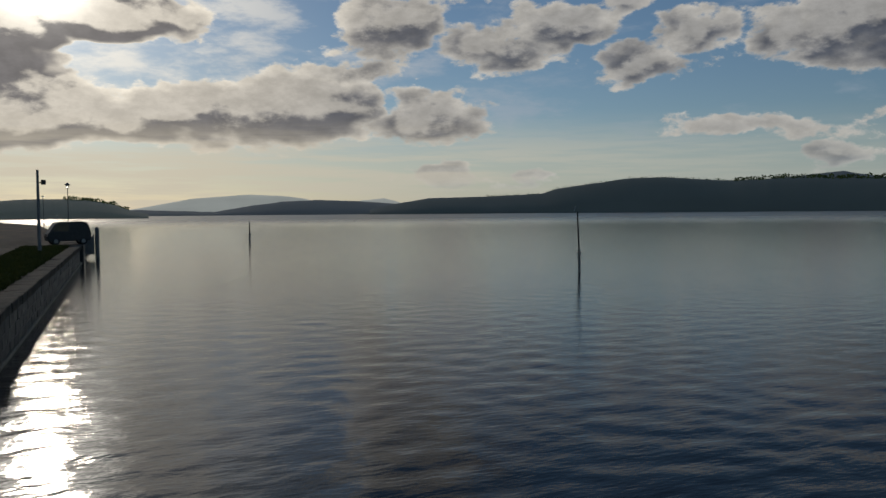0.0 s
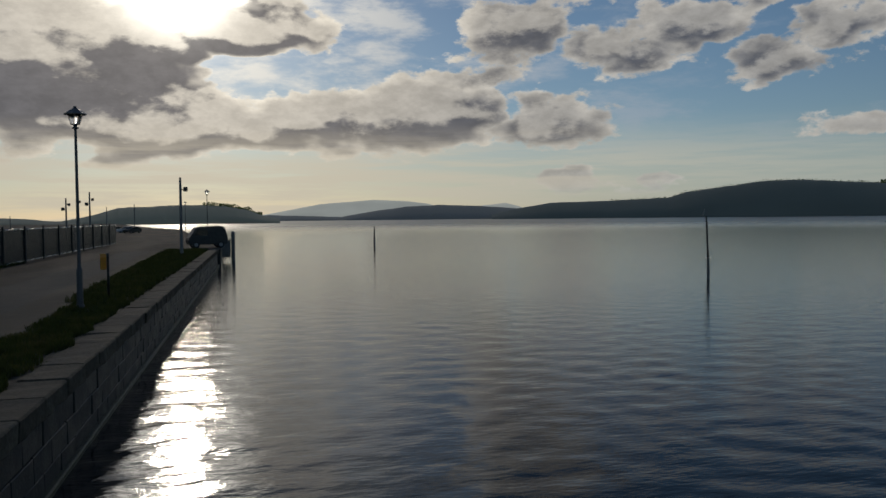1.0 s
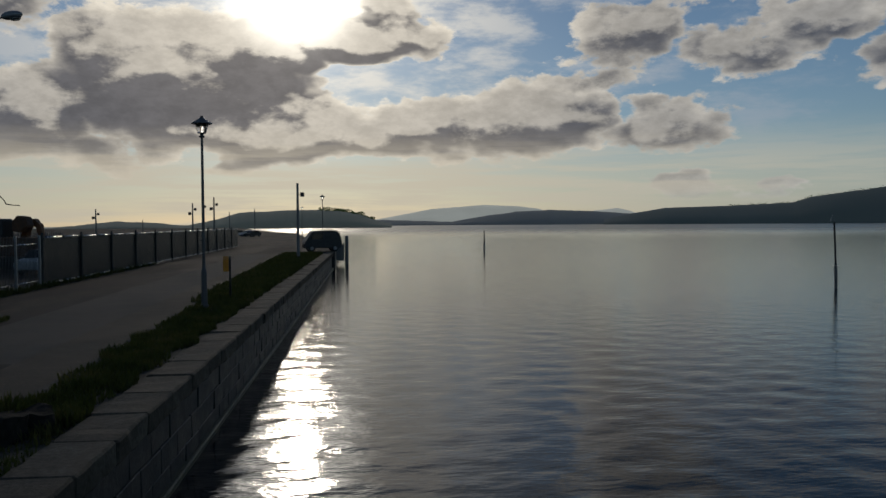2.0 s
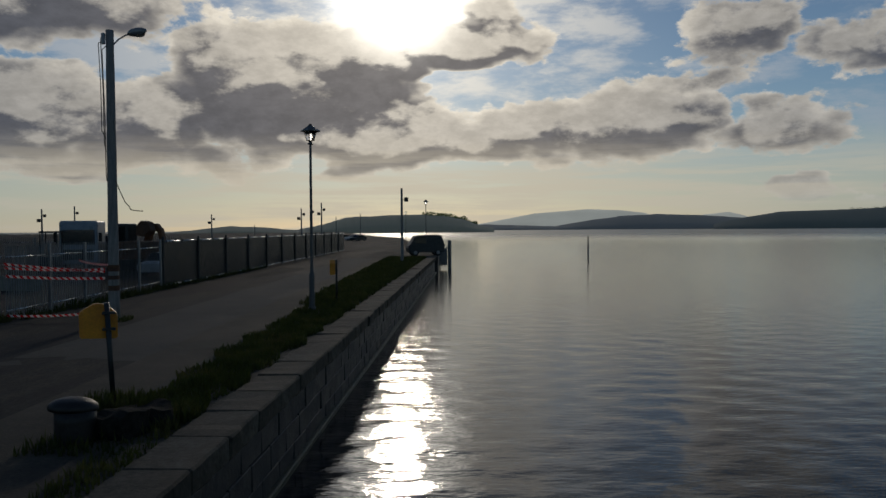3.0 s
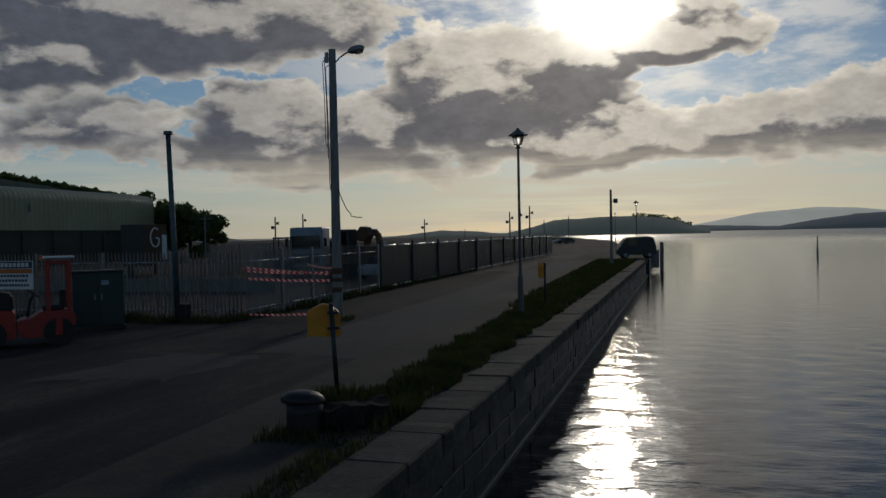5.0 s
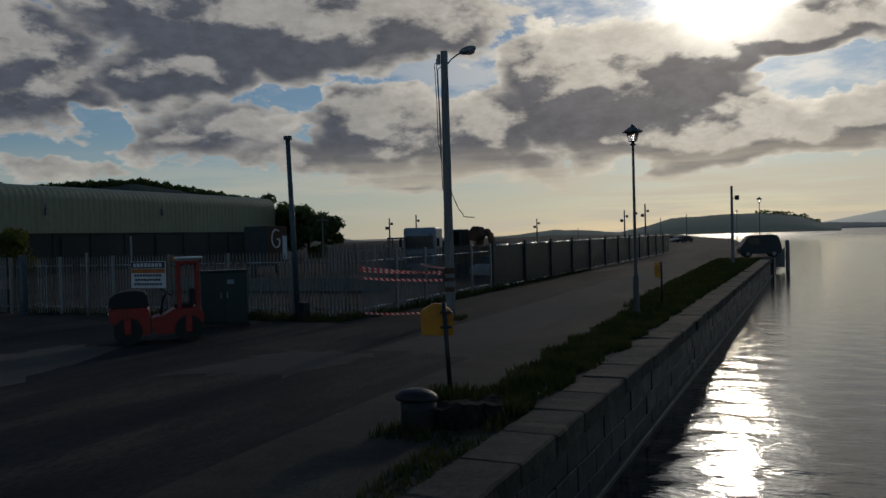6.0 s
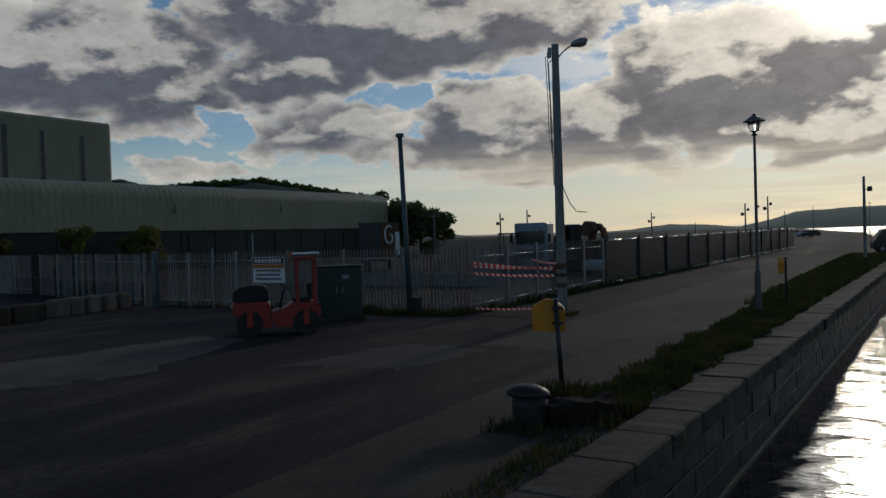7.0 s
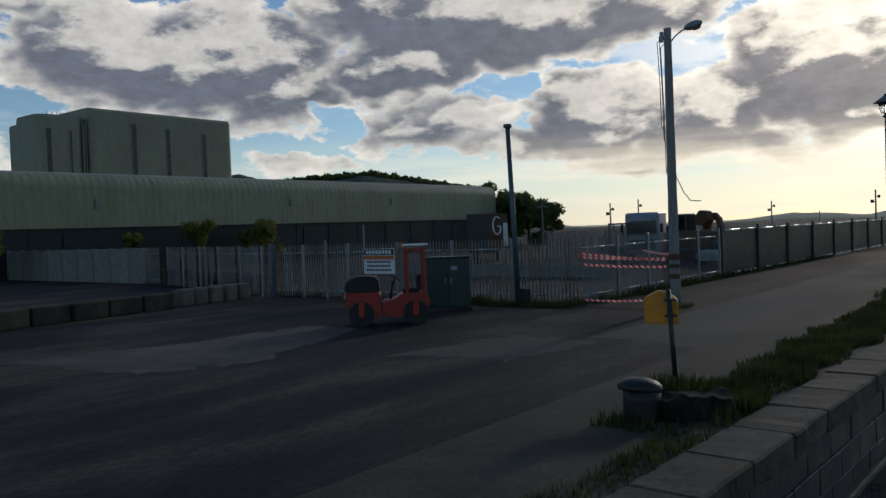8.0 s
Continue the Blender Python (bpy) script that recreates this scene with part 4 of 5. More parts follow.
def road_roller():
    p = thing("road_roller", -16.55, 18.2, 0, 42, "small red tandem road roller with a roll bar and amber beacon", "road roller")
    for x, s in ((-0.82, 1), (0.80, 1)):
        bm = bmesh.new()
        rod(bm, (x, -0.6, 0.38), (x, 0.6, 0.38), 0.38, 0.38, 28)
        bmesh.ops.bevel(bm, geom=[e for e in bm.edges if max(len(f.verts) for f in e.link_faces) > 4], offset=0.03, segments=2, affect="EDGES")
        d = part("drum", bm, M["cast_iron"], p, "dark steel drum")
        bm = bmesh.new()
        for y in (-0.66, 0.66):
            box(bm, x - 0.09, y - 0.03, 0.3, x + 0.09, y + 0.03, 0.75, 0.02)
        part("yoke", bm, M["red"], d, "red yoke")
    bm = bmesh.new()
    prism(bm, [(-1.28, 0.62), (-1.32, 0.98), (-1.2, 1.02), (-0.35, 1.02), (-0.25, 0.95), (-0.2, 0.28), (-0.5, 0.22), (-0.8, 0.5), (-1.2, 0.6)], -0.55, 0.55, 0.03)
    part("front_frame", bm, M["red"], p)
    bm = bmesh.new()
    prism(bm, [(-1.30, 1.0), (-1.32, 1.25), (-1.18, 1.42), (-0.9, 1.5), (-0.5, 1.5), (-0.30, 1.42), (-0.25, 1.0)], -0.5, 0.5, 0.05)
    part("bonnet", bm, M["rubber"], p, "dark rounded bonnet")
    bm = bmesh.new()
    prism(bm, [(-0.2, 0.5), (-0.2, 0.72), (0.15, 0.78), (0.4, 0.95), (1.15, 0.95), (1.25, 0.7), (1.2, 0.5), (0.8, 0.42), (0.35, 0.24), (-0.1, 0.26)], -0.55, 0.55, 0.03)
    part("rear_frame", bm, M["red"], p)
    bm = bmesh.new()
    box(bm, 0.42, -0.3, 0.93, 0.95, 0.3, 1.08, 0.05, 2)
    box(bm, 0.85, -0.3, 1.02, 1.0, 0.3, 1.5, 0.05, 2)
    part("seat", bm, M["rubber"], p)
    bm = bmesh.new()
    tube(bm, [(0.05, 0, 0.75), (0.12, 0, 1.2), (0.2, 0, 1.36)], 0.035)
    part("steering_column", bm, M["rubber"], p)
    bm = bmesh.new()
    c, q = Vector((0.22, 0, 1.40)), pose(0, 0, 0, 0, 35, 0)
    pts = [c + q @ Vector((0.2 * math.cos(t), 0.2 * math.sin(t), 0)) for t in np.linspace(0, 2 * math.pi, 19)]
    tube(bm, pts, 0.017, 6)
    tube(bm, [pts[0], pts[9]], 0.013, 6)
    part("steering_wheel", bm, M["rubber"], p)
    bm = bmesh.new()
    for x in (0.56, 1.08):
        for y in (-0.5, 0.5):
            box(bm, x - 0.055, y - 0.045, 0.8, x + 0.055, y + 0.045, 2.28, 0.012)
    box(bm, 0.50, -0.55, 2.2, 1.14, 0.55, 2.30, 0.02)
    part("roll_bar", bm, M["red"], p)
    bm = bmesh.new()
    box(bm, 0.44, -0.52, 2.36, 1.24, 0.52, 2.41, 0.012)
    part("canopy", bm, M["white"], p, "thin pale canopy sheet")
    bm = bmesh.new()
    lathe(bm, [(0.06, 0), (0.06, 0.1), (0.04, 0.15), (0.01, 0.16)], 12, (0.42, -0.4, 2.30))
    part("beacon", bm, M["orange"], p, "amber beacon")
    for y in (-0.35, 0.35):
        bm = bmesh.new()
        rod(bm, (-1.34, y, 0.92), (-1.30, y, 0.92), 0.07, 0.07, 12)
        part("headlight", bm, M["glass"], p)


def power_cabinet():
    p = thing("power_cabinet", -17.2, 22.0, 0, 38, "dark green metal electrical cabinet beside the fence", "cabinet")
    bm = bmesh.new()
    box(bm, -0.74, -0.3, 0.12, 0.74, 0.3, 1.82, 0.012)
    part("body", bm, M["green_box"], p)
    bm = bmesh.new()
    box(bm, -0.78, -0.36, 1.825, 0.78, 0.36, 1.88, 0.015)
    part("lid", bm, M["green_box"], p)
    bm = bmesh.new()
    box(bm, -0.8, -0.34, 0.0, 0.8, 0.34, 0.118, 0.01)
    part("plinth", bm, M["concrete"], p, "concrete plinth")
    for x in (-0.37, 0.37):
        bm = bmesh.new()
        box(bm, x - 0.35, -0.32, 0.18, x + 0.35, -0.303, 1.77, 0.006)
        d = part("door", bm, M["green_box"], p)
        bm = bmesh.new()
        box(bm, x + (0.25 if x < 0 else -0.29), -0.35, 0.95, x + (0.29 if x < 0 else -0.25), -0.322, 1.15, 0.006)
        part("handle", bm, M["galvanised"], d)
    bm = bmesh.new()
    box(bm, 0.1, -0.328, 1.42, 0.32, -0.322, 1.56)
    part("warning_plate", bm, M["blue_white"], p, "small pale plate")


def sign_board():
    p = thing("site_sign", -22.75, 24.52, 0, 2, "white company sign board with dark heading fixed to the fence", "sign")
    p.scale = (1.5, 1.0, 1.0)
    bm = bmesh.new()
    box(bm, -0.56, -0.03, 1.09, 0.56, 0.0, 2.13, 0.008)
    board = part("board", bm, M["white"], p)
    bm = bmesh.new()
    box(bm, -0.54, -0.036, 1.86, 0.54, -0.031, 2.11)
    part("heading_band", bm, M["ink"], board, "dark heading band")
    bm = bmesh.new()
    for i in range(8):
        x = -0.47 + i * 0.118
        box(bm, x, -0.042, 1.91, x + 0.088, -0.037, 2.06)
    part("heading_bars", bm, M["white"], board)
    bm = bmesh.new()
    box(bm, -0.54, -0.036, 1.68, 0.54, -0.031, 1.84)
    part("colour_band", bm, M["orange"], board, "orange-brown band")
    for z, w, n in ((1.54, 0.44, 10), (1.37, 0.42, 9), (1.20, 0.46, 11)):
        bm = bmesh.new()
        for i in range(n):
            x = -w + 2 * w * i / n
            box(bm, x, -0.036, z, x + 2 * w / n * 0.72, -0.031, z + 0.09)
        part("print_bars", bm, M["ink"], board)
    bm = bmesh.new()
    rod(bm, (-0.58, 0.06, 0), (-0.58, 0.06, 3.15), 0.03, 0.03, 10)
    part("mast", bm, M["galvanised"], p)


road_roller()
power_cabinet()
sign_board()


M["pale_block"] = surface("brownish_concrete", [(0.10, 0.088, 0.07), (0.19, 0.165, 0.13)], 1.5, 0.9, bump=0.01, bump_scale=18)


def concrete_blocks():
    bm = bmesh.new()
    box(bm, -0.3, -0.72, 0, 0.3, 0.72, 0.66, 0.06, 2)
    first = tagged(mesh_object("concrete_block", bm, M["concrete"]), "weathered grey concrete barrier block on the asphalt", "concrete block", "row of concrete blocks")
    rng = random.Random(5)
    bm = bmesh.new()
    box(bm, -0.3, -0.36, 0, 0.3, 0.36, 0.72, 0.07, 2)
    small = tagged(mesh_object("concrete_block", bm, M["pale_block"]), "short pale brownish concrete block on the asphalt", "concrete block", "row of concrete blocks")
    for i in range(5):
        m = pose(-30.25 + 0.14 * i + rng.uniform(-0.06, 0.06), 23.2 - 0.86 * i, 0, 0, 0, 9.5 + rng.uniform(-6, 6))
        if i == 0:
            small.matrix_world = m
        else:
            copy_thing(small, m)
    for i in range(8):
        f = (i + 3.1) / 10
        x, y = -30.1 + 2.6 * f, 23.0 - 15.5 * f
        m = pose(x + rng.uniform(-0.08, 0.08), y, 0, 0, 0, 9.5 + rng.uniform(-3, 3))
        if i == 0:
            first.matrix_world = m
        else:
            copy_thing(first, m)


concrete_blocks()


def lorry():
    """Lorry seen from its front quarter behind the fence."""
    p = thing("lorry", -24.4, 54.5, 0, 8, "pale blue and grey lorry cab parked in the yard", "lorry")
    bm = bmesh.new()
    box(bm, -1.22, -1.1, 0.6, 1.22, 1.0, 3.5, 0.16, 3)
    cab = part("cab", bm, M["blue_white"], p)
    bm = bmesh.new()
    box(bm, -1.05, -1.13, 1.9, 1.05, -1.07, 2.9, 0.02)
    part("windscreen", bm, M["windscreen"], cab)
    bm = bmesh.new()
    box(bm, -1.0, -1.16, 0.9, 1.0, -1.11, 1.6, 0.02)
    part("grille", bm, M["rubber"], cab)
    for x in (-1.42, 1.42):
        bm = bmesh.new()
        box(bm, x - 0.1, -1.2, 2.1, x + 0.1, -1.05, 2.7, 0.03)
        part("mirror", bm, M["rubber"], cab)
    bm = bmesh.new()
    box(bm, -1.2, 1.1, 0.75, 1.2, 7.5, 1.05, 0.03)
    part("chassis", bm, M["dark_steel"], p)
    bm = bmesh.new()
    box(bm, -1.25, 1.3, 1.07, 1.25, 7.6, 2.5, 0.04)
    part("body", bm, M["dark_steel"], p)
    for y in (-0.2, 5.2, 6.4):
        for x in (-1.05, 1.05):
            wheel(p, x, y, 0.5, 0.5, 0.32, "x")


M["digger"] = surface("faded_digger_paint", [(0.10, 0.045, 0.02), (0.17, 0.075, 0.03)], 1.5, 0.6, bump_scale=14)


def excavator():
    p = thing("excavator", -21.0, 55.5, 0, -20, "weathered brown tracked excavator with folded arm parked in the yard", "excavator")
    for x in (-0.95, 0.95):
        bm = bmesh.new()
        prism(bm, [(-1.6, 0.1), (-1.75, 0.45), (-1.5, 0.8), (1.5, 0.8), (1.75, 0.45), (1.6, 0.1)], x - 0.25, x + 0.25, 0.06)
        bmesh.ops.transform(bm, matrix=Matrix.Translation((x, -x, 0)) @ pose(0, 0, 0, 0, 0, 0), verts=bm.verts[:])
        bmesh.ops.translate(bm, vec=(-x, x, 0), verts=bm.verts[:])
        part("track", bm, M["rubber"], p)
    bm = bmesh.new()
    box(bm, -1.2, -1.2, 0.9, 1.7, 1.2, 2.1, 0.12, 2)
    part("house", bm, M["digger"], p)
    bm = bmesh.new()
    box(bm, -1.15, -1.15, 1.9, 0.0, -0.1, 3.3, 0.12, 2)
    cab = part("cab", bm, M["dark_steel"], p)
    bm = bmesh.new()
    box(bm, -1.0, -1.18, 2.2, -0.15, -1.14, 3.1, 0.02)
    part("window", bm, M["windscreen"], cab)
    bm = bmesh.new()
    prism(bm, [(0.2, 1.9), (0.45, 2.6), (0.85, 3.25), (1.35, 3.3), (1.7, 2.9), (1.5, 2.7), (1.1, 2.85), (0.85, 2.5), (0.7, 1.9)], 0.1, 0.5, 0.04)
    part("boom", bm, M["digger"], p)
    bm = bmesh.new()
    prism(bm, [(1.3, 3.15), (1.75, 2.95), (2.05, 1.6), (1.8, 1.5)], 0.12, 0.48, 0.03)
    part("dipper_arm", bm, M["digger"], p)
    bm = bmesh.new()
    prism(bm, [(0.3, 2.5), (0.32, 3.1), (0.7, 3.5), (1.3, 3.4), (1.5, 2.8), (1.0, 2.4)], -0.7, 0.0, 0.06)
    part("bucket", bm, M["rust"], p, "rusty bucket")


def forklift():
    p = thing("forklift", -25.6, 52.5, 0, 10, "small dark forklift with an overhead guard", "forklift")
    bm = bmesh.new()
    box(bm, -0.55, -0.9, 0.3, 0.55, 0.9, 1.2, 0.08, 2)
    part("body", bm, M["dark_steel"], p)
    bm = bmesh.new()
    for x in (-0.5, 0.5):
        for y in (-0.6, 0.6):
            rod(bm, (x, y, 1.15), (x, y, 2.75), 0.04, 0.04, 8)
    box(bm, -0.56, -0.68, 2.72, 0.56, 0.68, 2.82, 0.02)
    part("overhead_guard", bm, M["dark_steel"], p)
    for y in (-0.55, 0.55):
        for x in (-0.5, 0.5):
            wheel(p, x, y, 0.3, 0.3, 0.2, "x")


def parked_car(name, x, y, rz, paint, label, group, scale=1.0):
    p = thing(name, x, y, 0, rz, label, "car", group)
    bm = bmesh.new()
    prism(bm, [(-2.1, 0.3), (-2.15, 0.75), (-1.95, 0.88), (-1.15, 0.95), (-0.55, 1.42), (0.9, 1.46), (1.65, 1.02), (2.1, 0.95), (2.15, 0.35)], -0.85, 0.85, 0.06)
    body = part("body", bm, paint, p)
    bm = bmesh.new()
    for y in (-0.86, 0.83):
        prism(bm, [(-1.0, 0.97), (-0.5, 1.36), (0.85, 1.39), (1.4, 1.0)], y, y + 0.03)
    part("window", bm, M["windscreen"], body)
    bm = bmesh.new()
    prism(bm, [(-1.18, 0.97), (-0.6, 1.41), (-0.62, 1.44), (-1.22, 1.0)], -0.72, 0.72)
    part("windscreen", bm, M["windscreen"], body)
    for x in (-1.35, 1.35):
        for y in (-0.78, 0.78):
            wheel(p, x, y, 0.32, 0.32, 0.2)


def van():
    p = thing("van", -1.95, 84.5, 0, 12, "dark van parked at the end of the quay", "van")
    bm = bmesh.new()
    prism(bm, [(-1.9, 0.35), (-1.95, 0.95), (-1.72, 1.2), (-1.25, 1.95), (-1.0, 2.15), (1.2, 2.2), (1.62, 2.05), (1.9, 1.1), (1.9, 0.35)], -0.95, 0.95, 0.09)
    body = part("body", bm, M["dark_steel"], p)
    bm = bmesh.new()
    prism(bm, [(-1.35, 1.3), (-1.05, 1.92), (-0.1, 1.96), (-0.1, 1.3)], -0.97, -0.94)
    part("window", bm, M["windscreen"], body)
    bm = bmesh.new()
    for y in (-0.7, 0.7):
        rod(bm, (-0.9, y, 2.26), (1.1, y, 2.28), 0.025, 0.025, 6)
    part("roof_rail", bm, M["galvanised"], p)
    for x in (-1.2, 1.2):
        for y in (-0.85, 0.85):
            wheel(p, x, y, 0.35, 0.35, 0.22)
    for x in (-1.93, 1.89):
        bm = bmesh.new()
        box(bm, x - 0.03, -0.8, 0.8, x + 0.05, -0.5, 0.95, 0.01)
        part("light", bm, M["glass"], p)


def box_trailer():
    x, y = heading(35.0, 67)
    p = thing("box_trailer", x, y, 0, 33, "dark brown box trailer with a pale emblem parked in the yard", "trailer")
    bm = bmesh.new()
    box(bm, -1.75, -1.2, 1.05, 0.9, 6.0, 4.0, 0.04)
    part("body", bm, M["dark_steel"], p)
    bm = bmesh.new()
    box(bm, 0.0, -1.24, 1.1, 1.55, -1.16, 3.98, 0.02)
    panel = part("front_panel", bm, M["rust"], p, "brown painted panel")
    bm = bmesh.new()
    c = [(0.72 + 0.34 * math.cos(t), -1.28, 3.0 + 0.72 * math.sin(t)) for t in np.linspace(0.9, 5.6, 14)]
    tube(bm, c + [(0.98, -1.28, 2.95), (0.75, -1.28, 2.95)], 0.06, 6)
    part("emblem", bm, M["white"], panel, "pale curved emblem")
    bm = bmesh.new()
    box(bm, 1.2, -1.30, 1.3, 1.55, -1.25, 3.2, 0.01)
    part("marker_board", bm, M["white"], panel)
    for yy in (3.0, 4.2):
        for xx in (-1.3, 0.5):
            wheel(p, xx, yy, 0.5, 0.5, 0.3, "x")
    bm = bmesh.new()
    box(bm, -1.6, -1.0, 0.8, 0.8, 5.8, 1.04)
    for xx in (-1.3, 0.5):
        box(bm, xx - 0.06, -0.7, 0, xx + 0.06, -0.5, 0.82)
    part("chassis", bm, M["dark_steel"], p)


lorry()
excavator()
forklift()
van()
box_trailer()
parked_car("parked_car", -17.3, 50.4, 80, M["white"], "white car parked behind the yard fence", "parked cars")
for i, (dx, dy) in enumerate(((0, 0), (-3.2, 6), (2.2, -9))):
    parked_car("parked_car", -22.5 + dx, 200 + dy, 15 + 20 * i, M["dark_steel"] if i else M["white"], "car parked far along the shore road", "parked cars")

# ---- trees and greenery ----


def tree(x, y, height, spread, leaf, label, seed, leaves=2600, size=0.32, low=0.15, group="trees behind the yard"):
    rng = np.random.default_rng(seed)
    p = thing("tree", x, y, 0, 0, label, "tree", group)
    bm = bmesh.new()
    rod(bm, (0, 0, 0), (0.1, 0, height * 0.45), spread * 0.06, spread * 0.04, 10)
    tips = []
    for i in range(7):
        t = rng.uniform(0, 6.28)
        z0 = height * rng.uniform(0.25, 0.5)
        tip = (spread * 0.62 * math.cos(t) * rng.uniform(0.4, 1), spread * 0.62 * math.sin(t) * rng.uniform(0.4, 1), height * rng.uniform(0.5, 0.86))
        rod(bm, (0.05, 0, z0), tip, spread * 0.028, spread * 0.008, 7)
        tips.append(tip)
    part("trunk", bm, M["bark"], p)
    lobes = [(np.array(t), spread * rng.uniform(0.28, 0.46)) for t in tips]
    for _ in range(9):
        a, r = rng.uniform(0, 6.28), spread * rng.uniform(0.1, 0.75)
        zz = height * rng.uniform(low + 0.08, 0.9)
        lobes.append((np.array((r * math.cos(a), r * math.sin(a), zz)), spread * rng.uniform(0.2, 0.36)))
    verts, faces = [], []
    for i in range(leaves):
        c, r = lobes[rng.integers(len(lobes))]
        d = rng.normal(size=3)
        d /= np.linalg.norm(d)
        q = c + d * r * rng.uniform(0.55, 1.08) * np.array((1, 1, 0.8))
        q[2] = min(max(q[2], height * low), height)
        u = rng.normal(size=3)
        u /= np.linalg.norm(u)
        v = np.cross(u, d)
        s = size * rng.uniform(0.5, 1.2)
        n = len(verts)
        verts += [tuple(q - u * s), tuple(q + v * s * 0.55), tuple(q + u * s), tuple(q - v * s * 0.55)]
        faces.append((n, n + 1, n + 2, n + 3))
    crown = raw("crown", verts, faces, leaf)
    crown.parent = p
    return p


for i, (az, dist, h, s) in enumerate(((34.6, 132, 10.5, 5.0), (33.2, 128, 9.0, 4.6), (32.2, 126, 8.2, 4.8), (31.2, 124, 6.2, 4.2), (35.8, 140, 11.5, 5.5), (36.9, 150, 11.6, 5.5))):
    tree(*heading(az, dist), h, s, M["leaf"], "bushy dark green tree behind the yard", 20 + i, 3800, 0.45, 0.02)
for i, (az, h, s) in enumerate(((55.5, 5.3, 2.0), (50.7, 4.7, 2.5), (59.3, 4.1, 1.0), (52.0, 3.8, 1.0), (68.0, 4.6, 1.8))):
    d = 66 / math.sin(radians(az))
    tree(*heading(az, d), h, s, M["shrub"], "young yellow-green tree in front of the warehouse", 40 + i, 1500, 0.28, 0.15, "young trees by the warehouse")


def wooded_hill():
    """A wooded rise behind the warehouse, with an uneven crown of small clumps along its top."""
    build_hill("hill_wooded", [(33, 0.4), (36, 2.6), (39, 3.25), (43, 4.0), (47, 3.8), (50, 3.6), (52, 4.35), (54, 4.3), (58, 3.0), (62, 1.0)], 230, 90, M["hill"],
               "wooded hill rising behind the warehouse", 0.12, 9.0)


def foliage_line(name, pts, dist, count, size, label, seed):
    rng = np.random.default_rng(seed)
    verts, faces = [], []
    for _ in range(count):
        k = rng.uniform(pts[0][0], pts[-1][0])
        el = np.interp(k, [q[0] for q in pts], [q[1] for q in pts])
        clump = 0.5 + 0.5 * noise.noise(Vector((k * 2.3, seed, 0)))
        r = dist * rng.uniform(0.98, 1.02)
        x, y = heading(k, r)
        z = EYE[2] + math.tan(radians(el)) * dist + rng.uniform(-1.2, 1.0) * size * 2.4 * clump
        c, u, v = np.array((x, y, z)), rng.normal(size=3), rng.normal(size=3)
        u, v = u / np.linalg.norm(u) * size * 0.6, v / np.linalg.norm(v) * size * 0.45
        n = len(verts)
        verts += [tuple(c - u), tuple(c + v), tuple(c + u), tuple(c - v)]
        faces.append((n, n + 1, n + 2, n + 3))
    tagged(raw(name, verts, faces, M["leaf"]), label, "trees", kind="stuff")


wooded_hill()
foliage_line("hill_trees", [(34, 1.6), (36, 2.7), (39, 3.3), (43, 4.05), (47, 3.85), (50, 3.6)], 318, 9000, 1.1, "dark tree canopy along the hill behind the warehouse", 3)
foliage_line("shore_trees", [(-62, 1.92), (-52.4, 1.90), (-47, 2.07), (-43.5, 1.95)], 1955, 2600, 5.0, "dark trees along the far hill crest", 4)
foliage_line("crest_hedge", [(-43.5, 1.92), (-42.1, 1.98), (-39.2, 2.2), (-36.9, 2.2), (-34.2, 1.86), (-31.7, 1.55), (-30.7, 1.2), (-26.7, 1.04)], 1955, 900, 2.6, "thin hedge line along the far hill crest", 5)
foliage_line("headland_trees", [(-2.4, 0.28), (-1.4, 0.65), (0.05, 0.95), (1.5, 1.02)], 1015, 800, 2.4, "low scrub on the headland", 6)


def grass(name, areas, label, seed, material, lean_in=0.0):
    """Blades and seed stalks: (x0, x1, y0, y1, count, height) for each strip."""
    rng = np.random.default_rng(seed)
    verts, faces = [], []
    for x0, x1, y0, y1, count, h in areas:
        for _ in range(count):
            y = rng.uniform(y0, y1)
            x = rng.uniform(x0, x1 + lean_in * y) + 0.25 * noise.noise(Vector((y * 0.8, seed, 1.0)))
            d = 0.5 + 0.5 * noise.noise(Vector((x * 1.3, y * 0.7, seed)))
            if rng.random() > d * 1.5:
                continue
            t, lean = rng.uniform(0, 6.28), rng.uniform(0.05, 0.5)
            hh = h * rng.uniform(0.35, 1.1) * (0.6 + d * 0.7)
            w = rng.uniform(0.006, 0.014) * (1 + y / 25)
            c, s = math.cos(t), math.sin(t)
            n = len(verts)
            verts += [(x - w * s, y + w * c, 0.01), (x + w * s, y - w * c, 0.01),
                      (x + lean * hh * 0.4 * c + w * 0.7 * s, y + lean * hh * 0.4 * s - w * 0.7 * c, hh * 0.6), (x + lean * hh * c, y + lean * hh * s, hh)]
            faces += [(n, n + 1, n + 2), (n, n + 2, n + 3)]
    tagged(raw(name, verts, faces, material), label, "grass", kind="stuff")


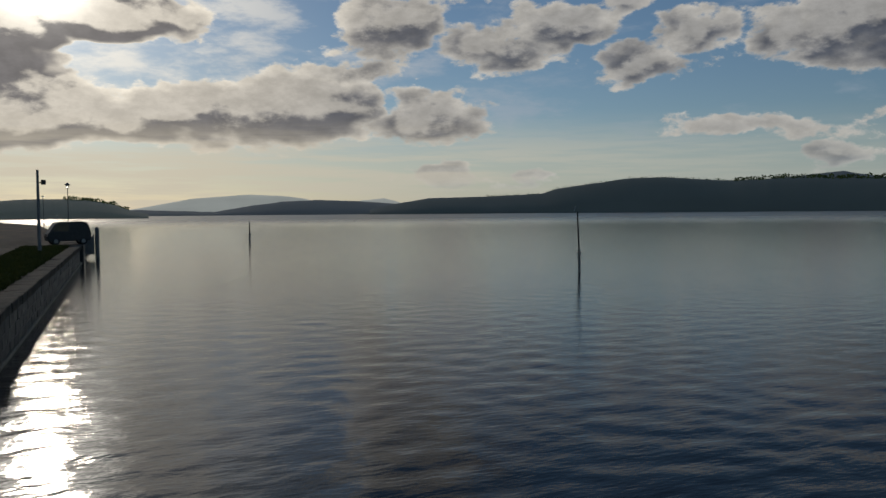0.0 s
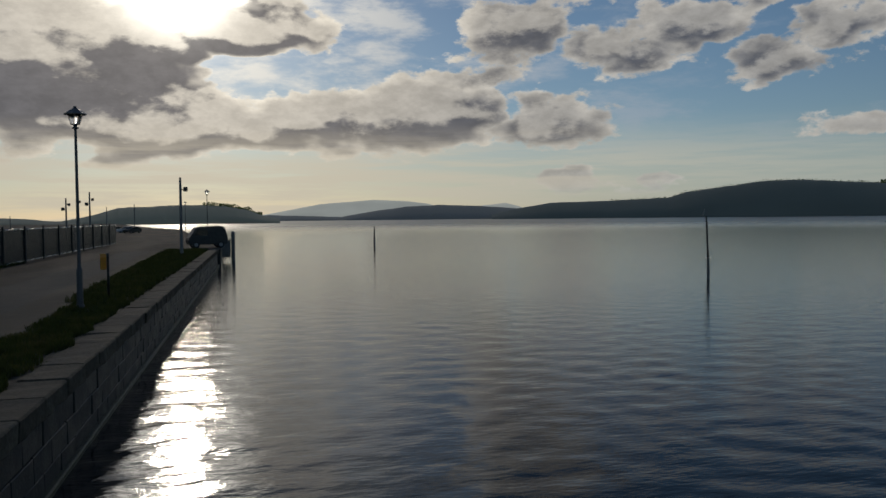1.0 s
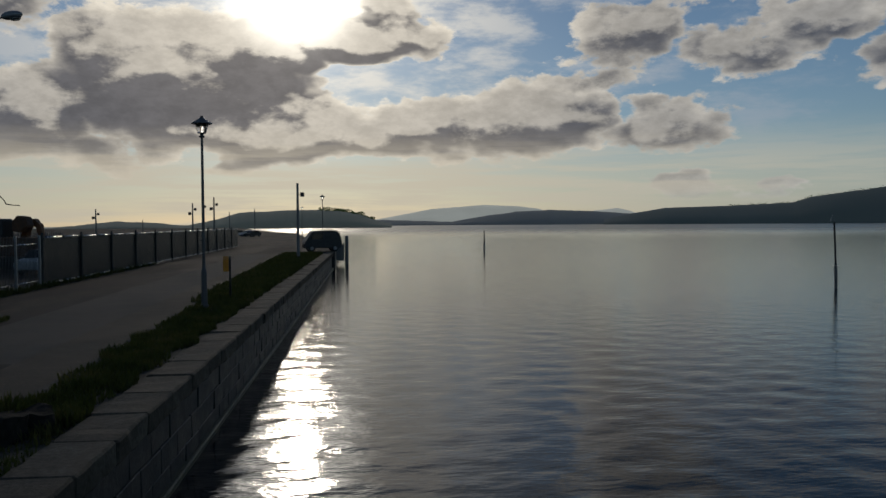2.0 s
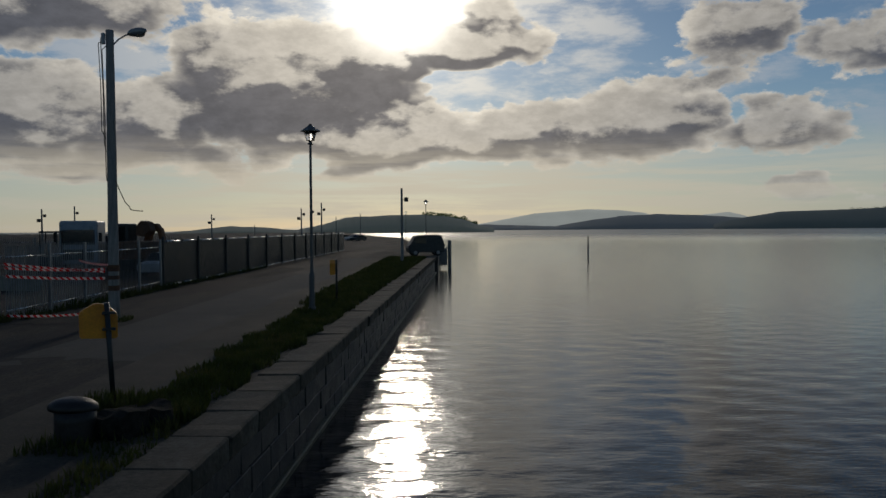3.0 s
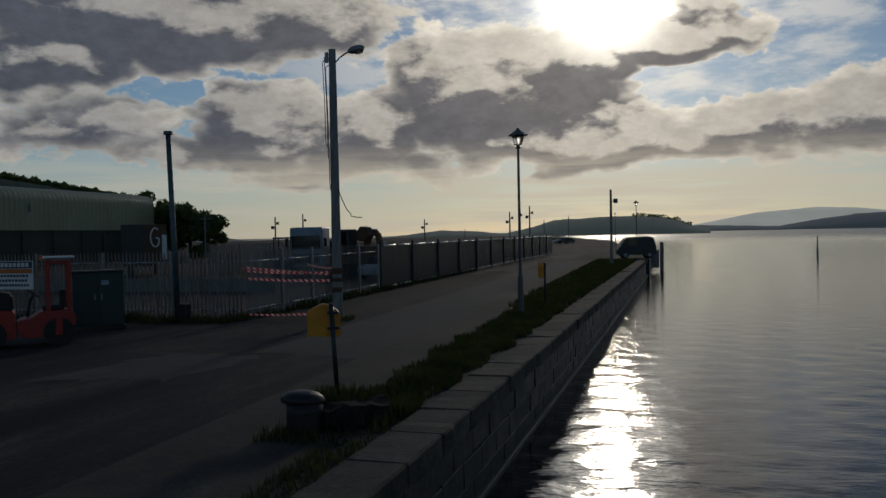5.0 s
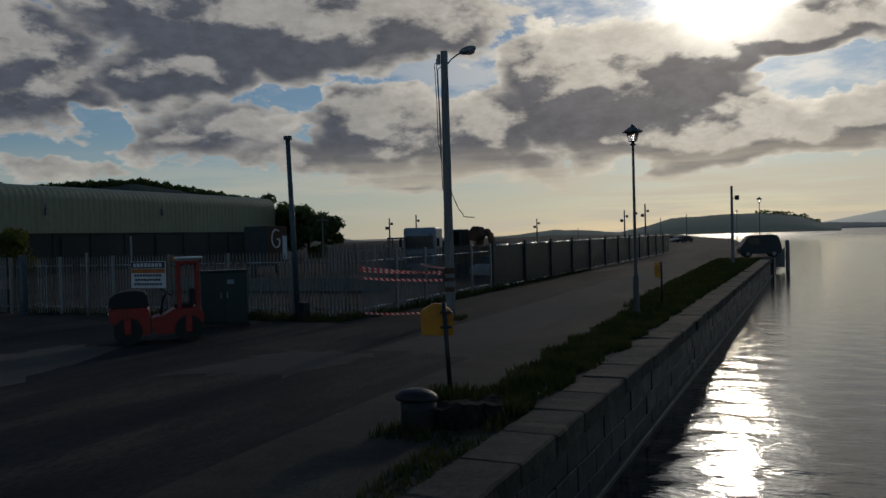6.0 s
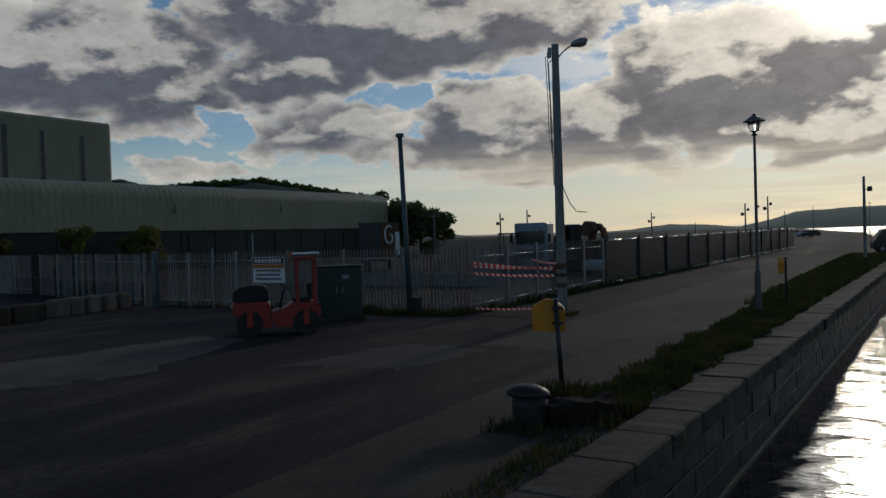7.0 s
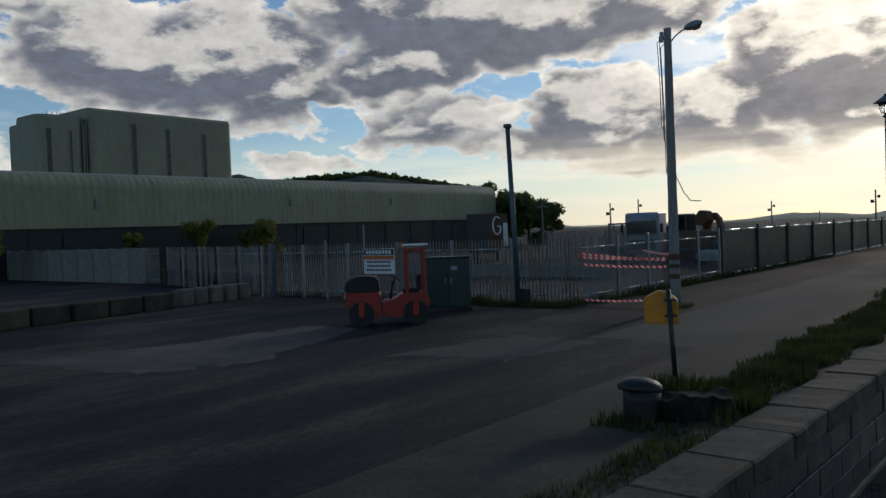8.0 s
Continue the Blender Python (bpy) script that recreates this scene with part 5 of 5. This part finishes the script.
grass("grass_verge", [(-5.0, -4.1, 11.6, 30, 19000, 0.19), (-5.4, -4.1, 30, 78, 26000, 0.27), (-4.35, -4.05, 5.0, 12, 1600, 0.13), (-4.75, -4.1, 10.7, 12.0, 900, 0.3),
                      (-5.4, -4.6, 9.9, 11.4, 500, 0.22), (-5.6, -5.1, 12.3, 13.2, 400, 0.3)],
      "uneven green grass and weeds growing along the quay edge", 2, M["grass"], SLANT)
grass("fence_weeds", [(-30, -13.5, 24.6, 25.2, 4000, 0.28), (-17.8, -13.6, 23.6, 24.6, 2500, 0.14), (-13.9, -13.2, 25.5, 60, 4000, 0.3), (-11.0, -9.8, 24.6, 25.6, 500, 0.2)],
      "low weeds growing along the foot of the fence", 5, M["grass"])

# ---- road patches, coping and quay stones ----


def patch(name, pts, z, material, label):
    bm = bmesh.new()
    rng = random.Random(len(pts))
    ring = []
    for (xa, ya), (xb, yb) in zip(pts, pts[1:] + pts[:1]):
        for k in range(12):
            f = k / 12
            ring.append((xa + (xb - xa) * f + rng.uniform(-0.3, 0.3), ya + (yb - ya) * f + rng.uniform(-0.3, 0.3)))
    face = bm.faces.new([bm.verts.new((x, y, z)) for x, y in ring])
    face.normal_update()
    if face.normal.z < 0:
        face.normal_flip()
    bmesh.ops.triangulate(bm, faces=[face])
    tagged(mesh_object(name, bm, material), label, "patch", kind="structure")


patch("pavement_verge", [(-5.0, 11.7), (-4.1, 11.4), (-2.0, 77.5), (-5.6, 77.5)], 0.018, M["soil"], "strip of soil under the quay grass")
patch("road_patch", [(-20.5, 8.4), (-15.4, 9.4), (-14.6, 11.6), (-16.4, 16.6), (-18.6, 17.0), (-19.2, 12.2)], 0.005, M["pale_patch"], "worn pale concrete patch in the yard asphalt")
patch("road_patch_small", [(-12.2, 13.6), (-9.6, 14.0), (-9.0, 17.4), (-11.6, 17.6)], 0.005, M["soil"], "dusty gravel patch on the road")
patch("road_shoulder", [(-9.4, 18), (-6.6, 17), (-6.6, 78), (-9.0, 78)], 0.005, M["soil"], "dusty gravel shoulder of the quay road")


def coping_row():
    rng = random.Random(11)
    kinds = []
    for k in range(4):
        bm = bmesh.new()
        box(bm, -0.42, -0.745, -0.30, 0.42, 0.745, 0.045, 0.03)
        long = [e for e in bm.edges if abs(e.verts[0].co.y - e.verts[1].co.y) > 1.0]
        bmesh.ops.subdivide_edges(bm, edges=long, cuts=4)
        for v in bm.verts:
            v.co += noise.noise_vector(v.co * 3.4 + Vector((k * 7.0, 0, 0))) * 0.03
        data = bpy.data.meshes.new("coping_stone")
        bm.to_mesh(data)
        bm.free()
        data.materials.append(M["coping"])
        kinds.append(data)
    for i in range(54):
        ob = new("coping_stone", kinds[rng.randrange(4)])
        ob.parent = WALL
        ob.matrix_local = pose(EDGE - 0.37 + SLANT * (1.0 + i * 1.5) + rng.uniform(-0.02, 0.02), 1.0 + i * 1.5, rng.uniform(-0.014, 0.008), 0, rng.uniform(-0.8, 0.8), -1.78 + rng.uniform(-0.8, 0.8))


def face_stones():
    rng = random.Random(12)
    kinds = []
    for k in range(4):
        bm = bmesh.new()
        box(bm, -0.10, -0.556, -0.205, 0.085, 0.556, 0.205, 0.015)
        for v in bm.verts:
            v.co += noise.noise_vector(v.co * 3.0 + Vector((k * 5.0, 3.0, 0))) * 0.02
        data = bpy.data.meshes.new("quay_stone")
        bm.to_mesh(data)
        bm.free()
        data.materials.append(M["quay_stone"])
        kinds.append(data)
    for row in range(3):
        for i in range(66):
            ob = new("quay_stone", kinds[rng.randrange(4)])
            ob.parent = WALL
            y = 3.0 + i * 1.13 + 0.5 * (row % 2)
            ob.matrix_local = pose(EDGE - 0.085 + SLANT * y + rng.uniform(-0.012, 0.012), y, -0.52 - row * 0.42, 0, 0, -1.78)


coping_row()
face_stones()
